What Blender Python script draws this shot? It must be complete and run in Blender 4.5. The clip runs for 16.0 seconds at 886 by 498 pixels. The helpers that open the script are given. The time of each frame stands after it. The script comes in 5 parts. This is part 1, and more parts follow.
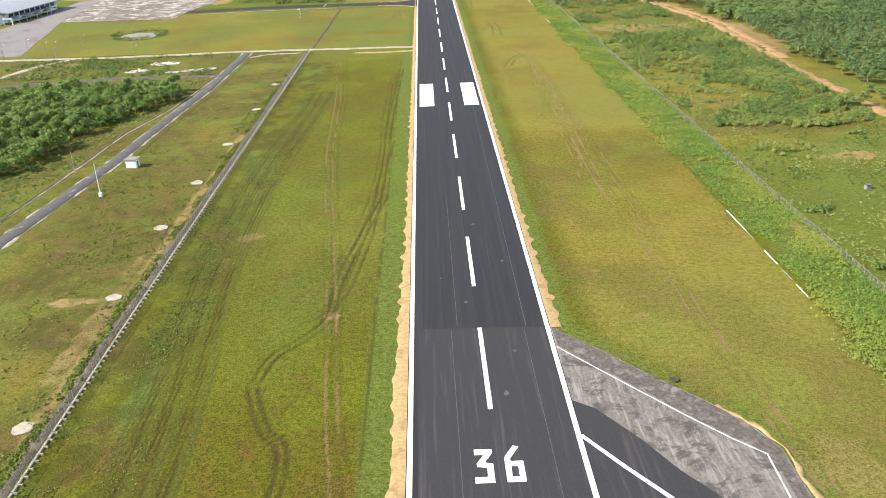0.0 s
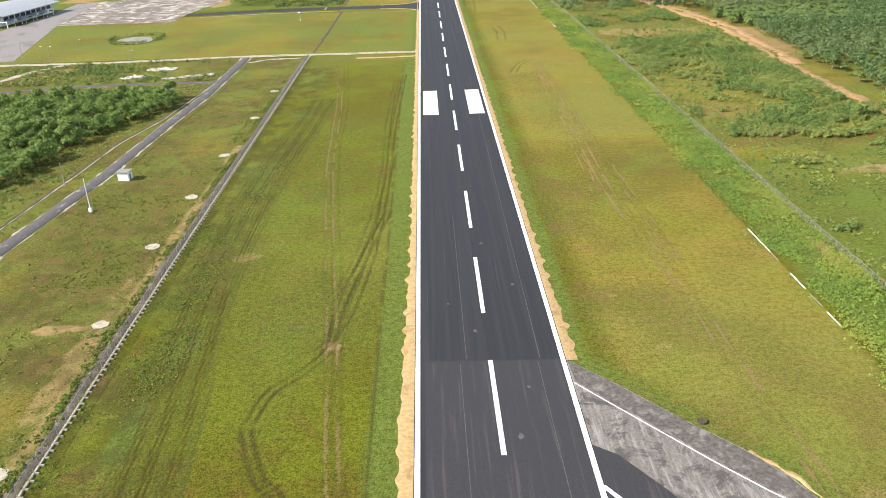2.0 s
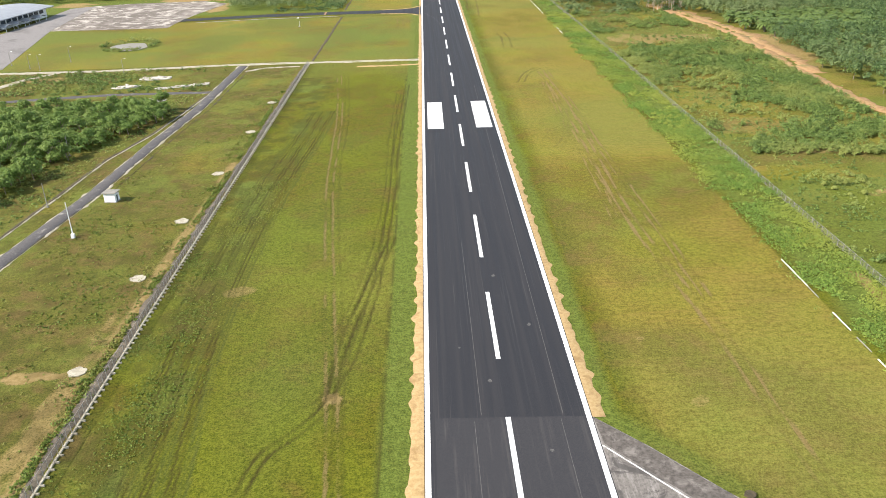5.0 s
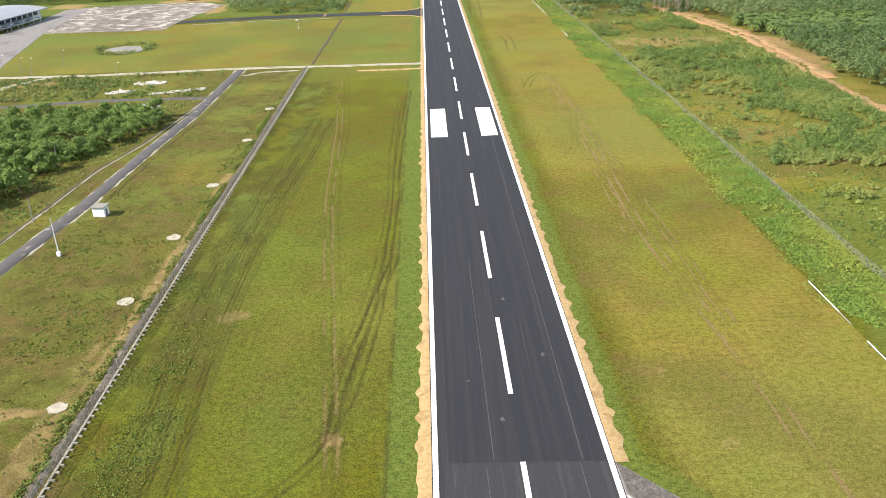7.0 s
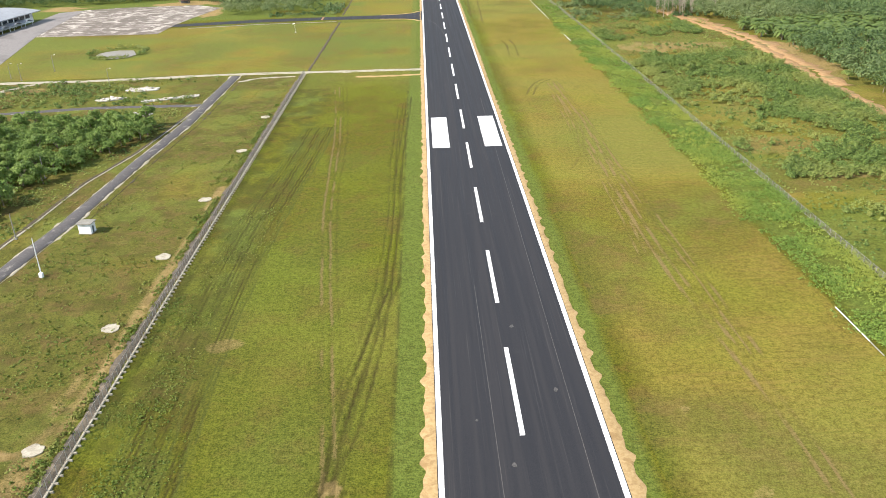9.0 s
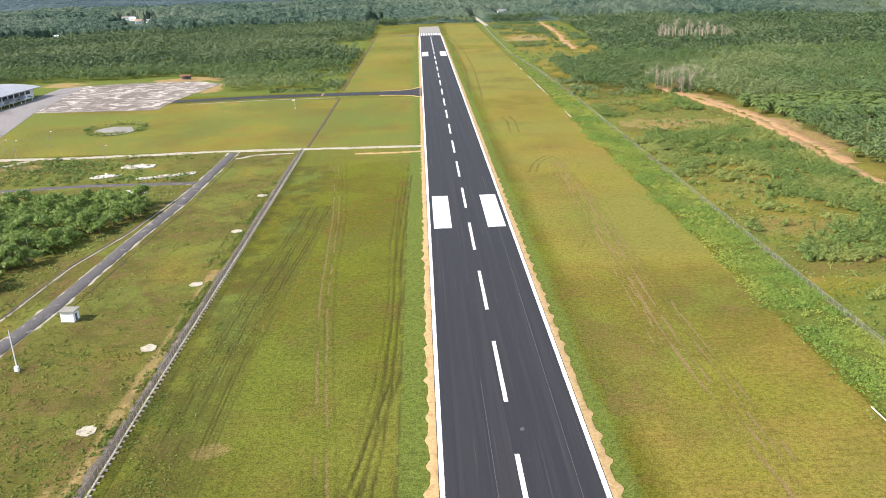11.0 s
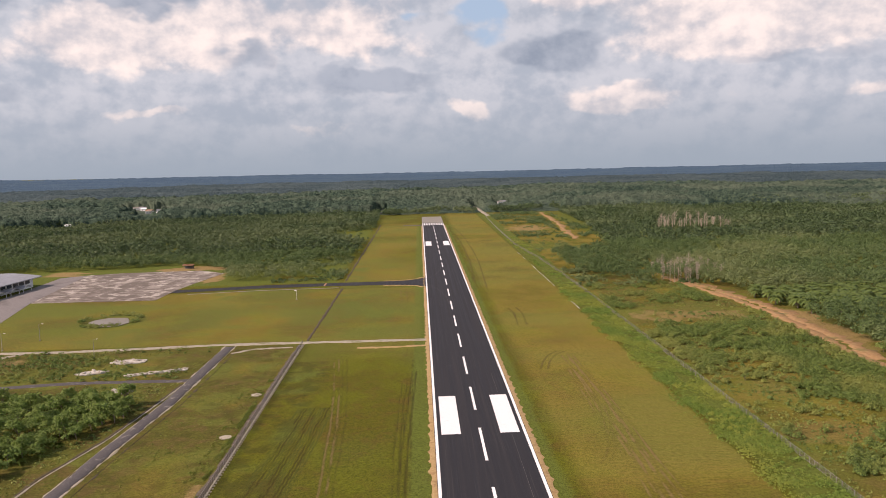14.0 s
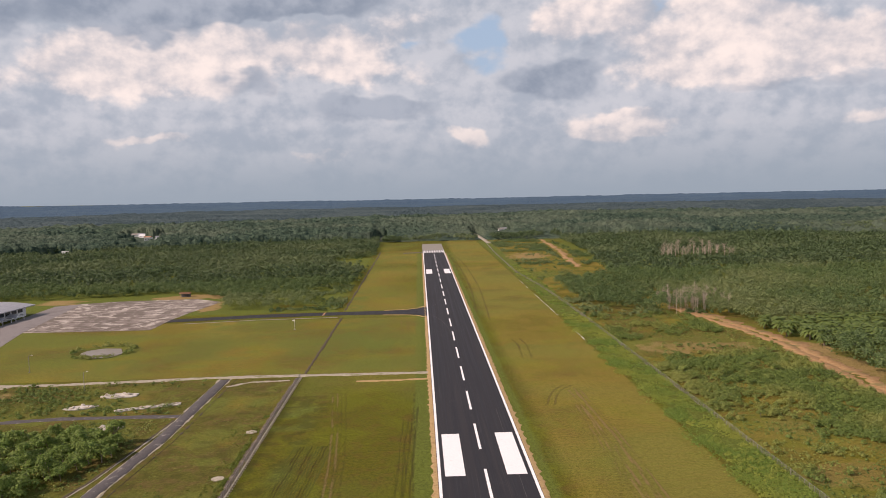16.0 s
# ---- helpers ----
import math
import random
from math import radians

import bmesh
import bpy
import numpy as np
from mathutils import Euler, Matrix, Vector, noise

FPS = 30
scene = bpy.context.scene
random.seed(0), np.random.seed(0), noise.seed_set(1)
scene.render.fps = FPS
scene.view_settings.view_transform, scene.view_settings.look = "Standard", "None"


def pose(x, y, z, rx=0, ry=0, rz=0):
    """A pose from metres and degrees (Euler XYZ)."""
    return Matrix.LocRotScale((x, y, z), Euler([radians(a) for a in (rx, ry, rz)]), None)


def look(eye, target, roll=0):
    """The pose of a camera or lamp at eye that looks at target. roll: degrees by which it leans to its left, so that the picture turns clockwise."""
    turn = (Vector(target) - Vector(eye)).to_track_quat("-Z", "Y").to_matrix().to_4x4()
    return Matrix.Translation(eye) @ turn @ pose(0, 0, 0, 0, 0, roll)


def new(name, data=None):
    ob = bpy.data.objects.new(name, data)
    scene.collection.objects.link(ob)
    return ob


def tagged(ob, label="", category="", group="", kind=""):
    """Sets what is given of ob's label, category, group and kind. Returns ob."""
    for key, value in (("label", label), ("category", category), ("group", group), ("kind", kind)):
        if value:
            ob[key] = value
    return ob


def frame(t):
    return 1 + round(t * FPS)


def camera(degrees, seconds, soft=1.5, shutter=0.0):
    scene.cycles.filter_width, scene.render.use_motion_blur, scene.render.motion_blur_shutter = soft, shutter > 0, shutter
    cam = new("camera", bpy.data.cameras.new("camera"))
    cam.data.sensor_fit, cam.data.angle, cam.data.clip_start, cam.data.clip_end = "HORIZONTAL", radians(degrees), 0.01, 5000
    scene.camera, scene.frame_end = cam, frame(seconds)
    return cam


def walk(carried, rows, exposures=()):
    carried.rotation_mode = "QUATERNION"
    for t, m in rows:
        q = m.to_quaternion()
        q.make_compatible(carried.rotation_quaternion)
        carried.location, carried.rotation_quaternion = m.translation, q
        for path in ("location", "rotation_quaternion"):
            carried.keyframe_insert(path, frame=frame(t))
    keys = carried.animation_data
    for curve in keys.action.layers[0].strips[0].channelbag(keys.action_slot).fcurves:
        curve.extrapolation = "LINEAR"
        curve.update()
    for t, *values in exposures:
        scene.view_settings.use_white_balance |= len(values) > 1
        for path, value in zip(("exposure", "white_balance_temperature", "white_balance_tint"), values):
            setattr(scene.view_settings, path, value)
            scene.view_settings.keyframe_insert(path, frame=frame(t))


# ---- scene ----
cam = camera(58.7, 16.0, soft=0.9)
PATH = [
    (0, (-9.669, -121.661, 89.986), (-9.644, -119.846, 89.145), -1.8),
    (0.5, (-10.054, -118.505, 89.829), (-10.029, -116.69, 88.989), -1.8),
    (1, (-10.235, -115.159, 89.922), (-10.211, -113.345, 89.082), -1.8),
    (1.5, (-10.485, -111.947, 89.895), (-10.462, -110.132, 89.056), -1.8),
    (2, (-10.861, -108.808, 90.117), (-10.838, -106.993, 89.278), -1.8),
    (2.5, (-11.194, -105.78, 89.994), (-11.17, -103.964, 89.158), -1.8),
    (3, (-11.47, -102.723, 90.102), (-11.447, -100.906, 89.266), -1.8),
    (3.5, (-11.788, -99.423, 90.159), (-11.764, -97.606, 89.322), -1.8),
    (4, (-12.073, -96.467, 90.314), (-12.05, -94.65, 89.478), -1.8),
    (6.5, (-13.692, -80.639, 90.692), (-13.668, -78.823, 89.854), -1.8),
    (7, (-14.02, -77.447, 90.53), (-13.996, -75.631, 89.692), -1.8),
    (7.5, (-14.438, -74.555, 90.684), (-14.412, -72.739, 89.846), -1.7),
    (8, (-14.78, -71.394, 90.594), (-14.754, -69.578, 89.757), -1.7),
    (10.3, (-16.06, -56.8, 90.66), (-16.023, -54.967, 89.83), -1.7),
    (10.5, (-16.172, -55.514, 90.669), (-16.135, -53.681, 89.87), -1.7),
    (11, (-16.404, -52.3, 90.83), (-16.362, -50.417, 90.157), -1.6),
    (11.5, (-16.914, -49.139, 91.328), (-16.869, -47.214, 90.788), -1.5),
    (12, (-17.241, -45.886, 91.637), (-17.193, -43.935, 91.2), -1.5),
    (12.5, (-17.59, -43.182, 91.907), (-17.539, -41.215, 91.549), -1.5),
    (13, (-17.83, -39.4, 91.85), (-17.776, -37.424, 91.551), -1.4),
    (13.5, (-17.925, -36.373, 91.74), (-17.872, -34.39, 91.484), -1.4),
    (14, (-18.282, -33.158, 91.776), (-18.227, -31.171, 91.555), -1.5),
    (14.5, (-18.657, -30.516, 92.154), (-18.601, -28.527, 91.956), -1.5),
    (15, (-18.981, -27.32, 92.287), (-18.924, -25.329, 92.108), -1.5),
    (15.5, (-19.258, -24.656, 92.5), (-19.2, -22.664, 92.333), -1.4),
    (16, (-19.389, -21.893, 92.285), (-19.331, -19.9, 92.131), -1.4),
]
EXPOSURES = [(0.0, 0.91, 6530, 16), (8.0, 0.92, 6530, 16), (10.3, 0.94, 6450, 17), (11.0, 0.96, 6400, 20), (11.5, 0.92, 6650, 26), (12.0, 0.70, 6950, 30), (12.5, 0.50, 7350, 34), (13.0, 0.25, 7500, 36), (14.0, 0.02, 7450, 35), (16.0, -0.08, 7400, 34)]
walk(cam, [(t, look(eye, target, roll)) for t, eye, target, roll in PATH], EXPOSURES)

# ---- world and sun ----
SUN_EL, SUN_AZ = 38.0, 250.0  # degrees; azimuth clockwise from +y
sun = new("sun", bpy.data.lights.new("sun", "SUN"))
sun.data.energy, sun.data.angle, sun.data.color = 5.0, radians(0.6), (1.0, 0.95, 0.86)
sd = Vector((math.sin(radians(SUN_AZ)) * math.cos(radians(SUN_EL)), math.cos(radians(SUN_AZ)) * math.cos(radians(SUN_EL)), math.sin(radians(SUN_EL))))
sun.matrix_world = look(sd * 300, (0, 0, 0))


class Nodes:
    """A short way to write a node tree."""

    def __init__(self, tree):
        self.tree = tree
        tree.nodes.clear()

    def node(self, kind, ins=None):
        n = self.tree.nodes.new(kind)
        for k, v in (ins or {}).items():
            self.put(n.inputs[k], v)
        return n

    def put(self, socket, v):
        if isinstance(v, bpy.types.NodeSocket):
            self.tree.links.new(v, socket)
        elif isinstance(v, tuple) and len(v) == 3 and socket.type == "RGBA":
            socket.default_value = (*v, 1)
        else:
            socket.default_value = v

    def math(self, op, a, b=0.0, c=0.0, clamp=False):
        n = self.node("ShaderNodeMath", {0: a, 1: b, 2: c})
        n.operation = op
        n.use_clamp = clamp
        return n.outputs[0]

    def noise(self, vec, scale, detail=4.0, rough=0.55, distort=0.0):
        return self.node("ShaderNodeTexNoise", {"Vector": vec, "Scale": scale, "Detail": detail, "Roughness": rough, "Distortion": distort}).outputs[0]

    def ramp(self, f, lo, hi, a=0.0, b=1.0):
        n = self.node("ShaderNodeMapRange", {0: f, 1: lo, 2: hi, 3: a, 4: b})
        n.interpolation_type = "SMOOTHSTEP"
        return n.outputs[0]

    def attribute(self, name, out):
        n = self.node("ShaderNodeAttribute")
        n.attribute_name = name
        return n.outputs[out]

    def mix(self, f, a, b, blend="MIX"):
        n = self.node("ShaderNodeMix")
        n.data_type, n.blend_type = "RGBA", blend
        n.clamp_factor = True
        self.put(n.inputs[0], f)
        self.put(n.inputs[6], a)
        self.put(n.inputs[7], b)
        return n.outputs[2]

    def scaled(self, vec, sx, sy, sz=1.0):
        return self.node("ShaderNodeMapping", {"Vector": vec, "Scale": (sx, sy, sz)}).outputs[0]


world = bpy.data.worlds.new("sky")
scene.world = world
world.use_nodes = True
w = Nodes(world.node_tree)
way = w.node("ShaderNodeTexCoord").outputs["Generated"]
sky = w.node("ShaderNodeTexSky")
sky.sky_type, sky.sun_disc, sky.sun_elevation, sky.sun_rotation = "NISHITA", False, radians(SUN_EL), radians(SUN_AZ)
sky.altitude, sky.air_density, sky.dust_density = 60.0, 1.2, 2.0
xyz = w.node("ShaderNodeSeparateXYZ", {0: way})
wx, wy, wz = xyz.outputs
az = w.math("ARCTAN2", wx, wy)
el = w.math("ARCSINE", wz)
# coordinates warped by turbulence, so that the cloud masses get billowing rims
flat = w.node("ShaderNodeCombineXYZ", {0: az, 1: w.math("MULTIPLY", el, 1.7), 2: 1.3}).outputs[0]
warp_a = w.math("SUBTRACT", w.noise(flat, 8.0, 4.0, 0.55), 0.5)
warp_b = w.math("SUBTRACT", w.noise(w.node("ShaderNodeVectorMath", {0: flat, 1: (4.1, 2.7, 5.0)}).outputs[0], 9.0, 4.0, 0.55), 0.5)
caz = w.math("ADD", az, w.math("MULTIPLY", warp_a, 0.17))
cel = w.math("ADD", el, w.math("MULTIPLY", warp_b, 0.10))


def mass(a, e, sa, se, power=2.0):
    """A soft-edged cloud mass at azimuth a and elevation e, in radians."""
    u = w.math("MULTIPLY", w.math("SUBTRACT", caz, a), 1 / sa)
    v = w.math("MULTIPLY", w.math("SUBTRACT", cel, e), 1 / se)
    d2 = w.math("ADD", w.math("MULTIPLY", u, u), w.math("MULTIPLY", v, v))
    return w.math("POWER", 2.718, w.math("MULTIPLY", w.math("POWER", d2, power / 2), -1.0))


def total(items):
    s = items[0]
    for it in items[1:]:
        s = w.math("ADD", s, it)
    return s


SUNLIT = [(-0.37, 0.155, 0.095, 0.040, 0.85), (-0.21, 0.165, 0.09, 0.045, 0.8), (-0.08, 0.160, 0.075, 0.040, 0.85), (0.21, 0.200, 0.060, 0.030, 0.9), (0.36, 0.165, 0.10, 0.052, 1.0), (0.50, 0.155, 0.12, 0.044, 0.95), (0.045, 0.056, 0.034, 0.016, 0.85), (0.25, 0.068, 0.080, 0.017, 0.7), (-0.32, 0.062, 0.055, 0.010, 0.55), (0.55, 0.075, 0.08, 0.014, 0.55), (-0.12, 0.050, 0.05, 0.008, 0.5), (0.0, 0.205, 0.06, 0.03, 0.5), (-0.53, 0.11, 0.08, 0.03, 0.5)]
SHADED = [(-0.52, 0.200, 0.085, 0.030, 0.9), (-0.33, 0.208, 0.105, 0.034, 1.0), (-0.13, 0.220, 0.150, 0.022, 0.85), (0.185, 0.138, 0.085, 0.036, 1.0), (0.49, 0.225, 0.120, 0.022, 0.9), (-0.06, 0.095, 0.10, 0.018, 0.6), (0.47, 0.108, 0.14, 0.011, 0.42), (-0.50, 0.075, 0.10, 0.014, 0.5), (-0.20, 0.125, 0.05, 0.015, 0.5)]
OPEN_SKY = [(0.075, 0.178, 0.036, 0.030, 1.0), (0.288, 0.222, 0.030, 0.024, 0.95), (0.005, 0.180, 0.02, 0.010, 0.7)]
sunny = total([w.math("MULTIPLY", mass(a, e, sa, se, 2.6), k) for a, e, sa, se, k in SUNLIT])
shady = total([w.math("MULTIPLY", mass(a, e, sa, se, 2.6), k) for a, e, sa, se, k in SHADED])
gap = total([w.math("MULTIPLY", mass(a, e, sa, se, 2.0), k) for a, e, sa, se, k in OPEN_SKY])


def billow(up, side=0.0):
    """Heaped cloud relief, looked up a little higher or to the side."""
    v = w.node("ShaderNodeCombineXYZ", {0: w.math("ADD", az, side), 1: w.math("ADD", w.math("MULTIPLY", el, 1.25), up), 2: 0.4}).outputs[0]
    heaps = w.node("ShaderNodeTexVoronoi", {"Vector": v, "Scale": 20.0, "Detail": 3.0, "Roughness": 0.55, "Lacunarity": 2.2})
    heaps.feature = "SMOOTH_F1"
    heaps.inputs["Smoothness"].default_value = 0.5
    heaps.normalize = True
    return w.math("ADD", w.math("MULTIPLY", w.noise(v, 9.0, 8.0, 0.55), 0.65), w.math("MULTIPLY", w.math("SUBTRACT", 0.9, heaps.outputs["Distance"]), 0.35))


puff = billow(0.0)
shape = w.math("SUBTRACT", puff, billow(0.014, -0.010))  # tops catch the light, undersides are grey
loose = w.math("SUBTRACT", puff, 0.5)
body = w.mix(w.ramp(w.math("ADD", w.math("MULTIPLY", loose, 1.2), w.math("MULTIPLY", shape, 2.2)), -0.22, 0.26), (0.365, 0.505, 0.595), (0.53, 0.67, 0.735))
white = w.mix(w.ramp(w.math("ADD", w.math("MULTIPLY", shape, 2.4), w.math("MULTIPLY", loose, 1.0)), -0.26, 0.36), (0.49, 0.60, 0.655), (0.92, 0.965, 0.91))
cloud = w.mix(w.ramp(w.math("ADD", sunny, w.math("MULTIPLY", loose, 2.2)), 0.36, 0.74, 0.0, 0.95), body, white)
grey = w.mix(w.ramp(w.math("ADD", loose, w.math("MULTIPLY", shape, 1.6)), -0.25, 0.25), (0.225, 0.335, 0.43), (0.37, 0.505, 0.595))
cloud = w.mix(w.ramp(w.math("ADD", shady, w.math("MULTIPLY", loose, 1.9)), 0.36, 0.70, 0.0, 0.92), cloud, grey)
blue = w.mix(1.0, sky.outputs[0], (0.085, 0.085, 0.085), "MULTIPLY")
clear = w.mix(0.75, blue, (0.37, 0.64, 0.86))
sky_c = w.mix(w.ramp(w.math("SUBTRACT", gap, w.math("MULTIPLY", loose, 1.3)), 0.40, 0.85), cloud, clear)
# overhead, out of view, the cover breaks up into open blue, added to dim ambient light
overhead = w.math("MULTIPLY", w.ramp(el, 0.35, 0.9), w.ramp(w.noise(way, 2.2, 5.0, 0.6), 0.36, 0.56))
sky_c = w.mix(overhead, sky_c, blue)
band = w.ramp(el, -0.02, 0.105, 1.0, 0.0)
sky_c = w.mix(band, sky_c, (0.285, 0.42, 0.50))
w.node("ShaderNodeOutputWorld", {0: w.node("ShaderNodeBackground", {0: sky_c, 1: 1.0}).outputs[0]})


# ---- materials ----
def material(name):
    m = bpy.data.materials.new(name)
    m.use_nodes = True
    return m, Nodes(m.node_tree)


def finish(n, color, rough=0.9, height=None, bump=0.3, dist=0.1, metal=0.0, spec=0.3):
    ins = {"Base Color": color, "Roughness": rough, "Metallic": metal, "Specular IOR Level": spec}
    if height is not None:
        ins["Normal"] = n.node("ShaderNodeBump", {"Strength": bump, "Distance": dist, "Height": height}).outputs[0]
    b = n.node("ShaderNodeBsdfPrincipled", ins)
    n.node("ShaderNodeOutputMaterial", {0: b.outputs[0]})


def plain(name, a, b, scale=2.0, rough=0.85, bump=0.25, dist=0.05, metal=0.0, stain=None, stain_scale=0.15, lo=0.5, hi=0.68):
    m, n = material(name)
    p = n.node("ShaderNodeNewGeometry").outputs["Position"]
    fine = n.noise(p, scale, 6.0, 0.65)
    c = n.mix(n.ramp(fine, 0.3, 0.7), a, b)
    if stain:
        c = n.mix(n.ramp(n.noise(p, stain_scale, 5.0, 0.65, 0.4), lo, hi), c, stain)
    finish(n, c, rough, fine, bump, dist, metal)
    return m


def leaf_material(name, dark, light, dry=None):
    m, n = material(name)
    geo = n.node("ShaderNodeNewGeometry")
    p, r = geo.outputs["Position"], geo.outputs["Random Per Island"]
    tint = n.attribute("tint", "Fac")
    c = n.mix(n.ramp(r, 0.0, 1.0), dark, light)
    c = n.mix(n.ramp(n.noise(p, 0.03, 3.0), 0.35, 0.7, 0.0, 0.6), c, n.mix(0.5, dark, light))
    c = n.mix(tint, c, dry or light)
    b = n.node("ShaderNodeBsdfPrincipled", {"Base Color": c, "Roughness": 0.6, "Specular IOR Level": 0.25})
    t = n.node("ShaderNodeBsdfTranslucent", {0: c})
    mx = n.node("ShaderNodeMixShader", {0: 0.22, 1: b.outputs[0], 2: t.outputs[0]})
    n.node("ShaderNodeOutputMaterial", {0: mx.outputs[0]})
    return m


# the grass sheet: zone.r bare soil, zone.g lush green, zone.b dry or scrubby
GROUND, n = material("grass_and_soil")
p = n.node("ShaderNodeNewGeometry").outputs["Position"]
zone = n.node("ShaderNodeSeparateColor", {0: n.attribute("zone", "Color")})
zr, zg, zb = zone.outputs
rut = n.attribute("zone", "Alpha")
fine = n.noise(p, 2.4, 7.0, 0.75)
tuft = n.noise(p, 0.8, 6.0, 0.72)
patch = n.noise(p, 0.13, 6.0, 0.68, 0.5)
broad = n.noise(p, 0.03, 5.0, 0.62, 0.4)
streak = n.noise(n.scaled(p, 0.05, 0.5), 1.0, 4.0, 0.6)
grain = n.math("ADD", n.math("MULTIPLY", fine, 0.65), n.math("MULTIPLY", tuft, 0.35))
# dark ends of the grain ramps also paint shadowed gaps between tufts
c = n.mix(n.ramp(grain, 0.36, 0.64), (0.034, 0.040, 0.004), (0.146, 0.138, 0.013))
c = n.mix(n.ramp(patch, 0.46, 0.66, 0.0, 0.75), c, n.mix(n.ramp(grain, 0.38, 0.62), (0.052, 0.034, 0.007), (0.162, 0.108, 0.022)))
c = n.mix(n.ramp(broad, 0.44, 0.62, 0.0, 0.75), c, n.mix(n.ramp(grain, 0.38, 0.62), (0.052, 0.068, 0.004), (0.160, 0.172, 0.013)))
dryc = n.mix(n.ramp(grain, 0.34, 0.66), (0.120, 0.094, 0.014), (0.310, 0.248, 0.052))
dryc = n.mix(n.ramp(streak, 0.42, 0.66, 0.0, 0.5), dryc, (0.260, 0.172, 0.048))
mow = n.noise(n.scaled(p, 0.10, 1.3), 1.0, 4.0, 0.65)
dryc = n.mix(n.ramp(mow, 0.50, 0.68, 0.0, 0.55), dryc, (0.118, 0.098, 0.016))
dryc = n.mix(n.ramp(broad, 0.48, 0.66, 0.0, 0.6), dryc, n.mix(n.ramp(grain, 0.36, 0.64), (0.104, 0.102, 0.013), (0.268, 0.250, 0.040)))
c = n.mix(n.math("MULTIPLY", zb, n.ramp(tuft, 0.2, 0.6, 0.6, 1.0)), c, dryc)
c = n.mix(n.math("MULTIPLY", zg, n.ramp(tuft, 0.2, 0.6, 0.5, 1.0)), c, n.mix(n.ramp(grain, 0.36, 0.64), (0.044, 0.072, 0.013), (0.152, 0.196, 0.038)))
rough = n.attribute("rough", "Fac")
roughc = n.mix(n.ramp(grain, 0.36, 0.62), (0.032, 0.040, 0.007), (0.142, 0.136, 0.026))
roughc = n.mix(n.ramp(patch, 0.45, 0.62, 0.0, 0.8), roughc, n.mix(n.ramp(grain, 0.36, 0.62), (0.068, 0.048, 0.014), (0.170, 0.118, 0.043)))
roughc = n.mix(n.ramp(broad, 0.50, 0.62, 0.0, 0.7), roughc, n.mix(n.ramp(grain, 0.36, 0.62), (0.072, 0.092, 0.014), (0.168, 0.192, 0.036)))
c = n.mix(n.math("MULTIPLY", rough, n.ramp(tuft, 0.2, 0.55, 0.6, 1.0)), c, roughc)
soil_f = n.ramp(n.math("ADD", zr, n.math("MULTIPLY", n.math("SUBTRACT", fine, 0.5), 0.9)), 0.26, 0.66)
c = n.mix(soil_f, c, n.mix(n.ramp(tuft, 0.3, 0.7), (0.195, 0.138, 0.048), (0.315, 0.225, 0.100)))
c = n.mix(n.math("MULTIPLY", rut, n.ramp(tuft, 0.25, 0.65, 0.35, 1.0)), c, (0.034, 0.028, 0.008))
finish(n, c, 0.95, grain, 0.8, 0.45, 0.0, 0.1)

ASPHALT, n = material("runway_asphalt")
p = n.node("ShaderNodeNewGeometry").outputs["Position"]
grain = n.noise(p, 6.0, 4.0, 0.7)
lanes = n.noise(n.scaled(p, 0.55, 0.006), 1.0, 3.0, 0.6)
thin = n.noise(n.scaled(p, 2.6, 0.02), 1.0, 3.0, 0.65)
blot = n.noise(p, 0.10, 5.0, 0.65)
c = n.mix(n.ramp(grain, 0.3, 0.7), (0.014, 0.015, 0.018), (0.025, 0.025, 0.029))
c = n.mix(n.ramp(lanes, 0.42, 0.66, 0.0, 0.6), c, (0.032, 0.031, 0.033))
c = n.mix(n.ramp(thin, 0.56, 0.75, 0.0, 0.5), c, (0.062, 0.058, 0.056))
c = n.mix(n.ramp(blot, 0.62, 0.80, 0.0, 0.35), c, (0.06, 0.056, 0.054))
finish(n, c, n.ramp(lanes, 0.3, 0.7, 0.72, 0.88), grain, 0.2, 0.02)

OLD_ASPHALT = plain("worn_asphalt", (0.058, 0.054, 0.053), (0.100, 0.094, 0.092), 2.0, 0.9, stain=(0.27, 0.25, 0.22), stain_scale=0.25, lo=0.56, hi=0.72)
SEAM, n = material("asphalt_overlay")
p = n.node("ShaderNodeNewGeometry").outputs["Position"]
grain = n.noise(p, 5.0, 4.0, 0.7)
c = n.mix(n.ramp(grain, 0.3, 0.7), (0.024, 0.024, 0.027), (0.040, 0.039, 0.041))
c = n.mix(n.ramp(n.noise(n.scaled(p, 0.9, 0.03), 1.0, 4.0, 0.65), 0.52, 0.72, 0.0, 0.6), c, (0.075, 0.068, 0.064))
finish(n, c, 0.85, grain, 0.2, 0.02)
PAINT = plain("white_marking_paint", (0.74, 0.74, 0.73), (0.84, 0.84, 0.82), 1.5, 0.6, 0.1, stain=(0.62, 0.62, 0.60), stain_scale=0.5, lo=0.58, hi=0.75)
SAND = plain("sandy_shoulder", (0.31, 0.205, 0.085), (0.42, 0.30, 0.145), 1.2, 0.95, 0.5, 0.15, stain=(0.26, 0.165, 0.07), stain_scale=0.3)
DIRT = plain("laterite_track", (0.27, 0.150, 0.060), (0.38, 0.240, 0.115), 0.5, 0.95, 0.6, 0.3, stain=(0.17, 0.145, 0.05), stain_scale=0.09)
PALE_ROAD = plain("pale_gravel", (0.26, 0.235, 0.175), (0.38, 0.345, 0.27), 0.6, 0.95, 0.4, 0.1, stain=(0.15, 0.15, 0.05), stain_scale=0.12, lo=0.52, hi=0.7)
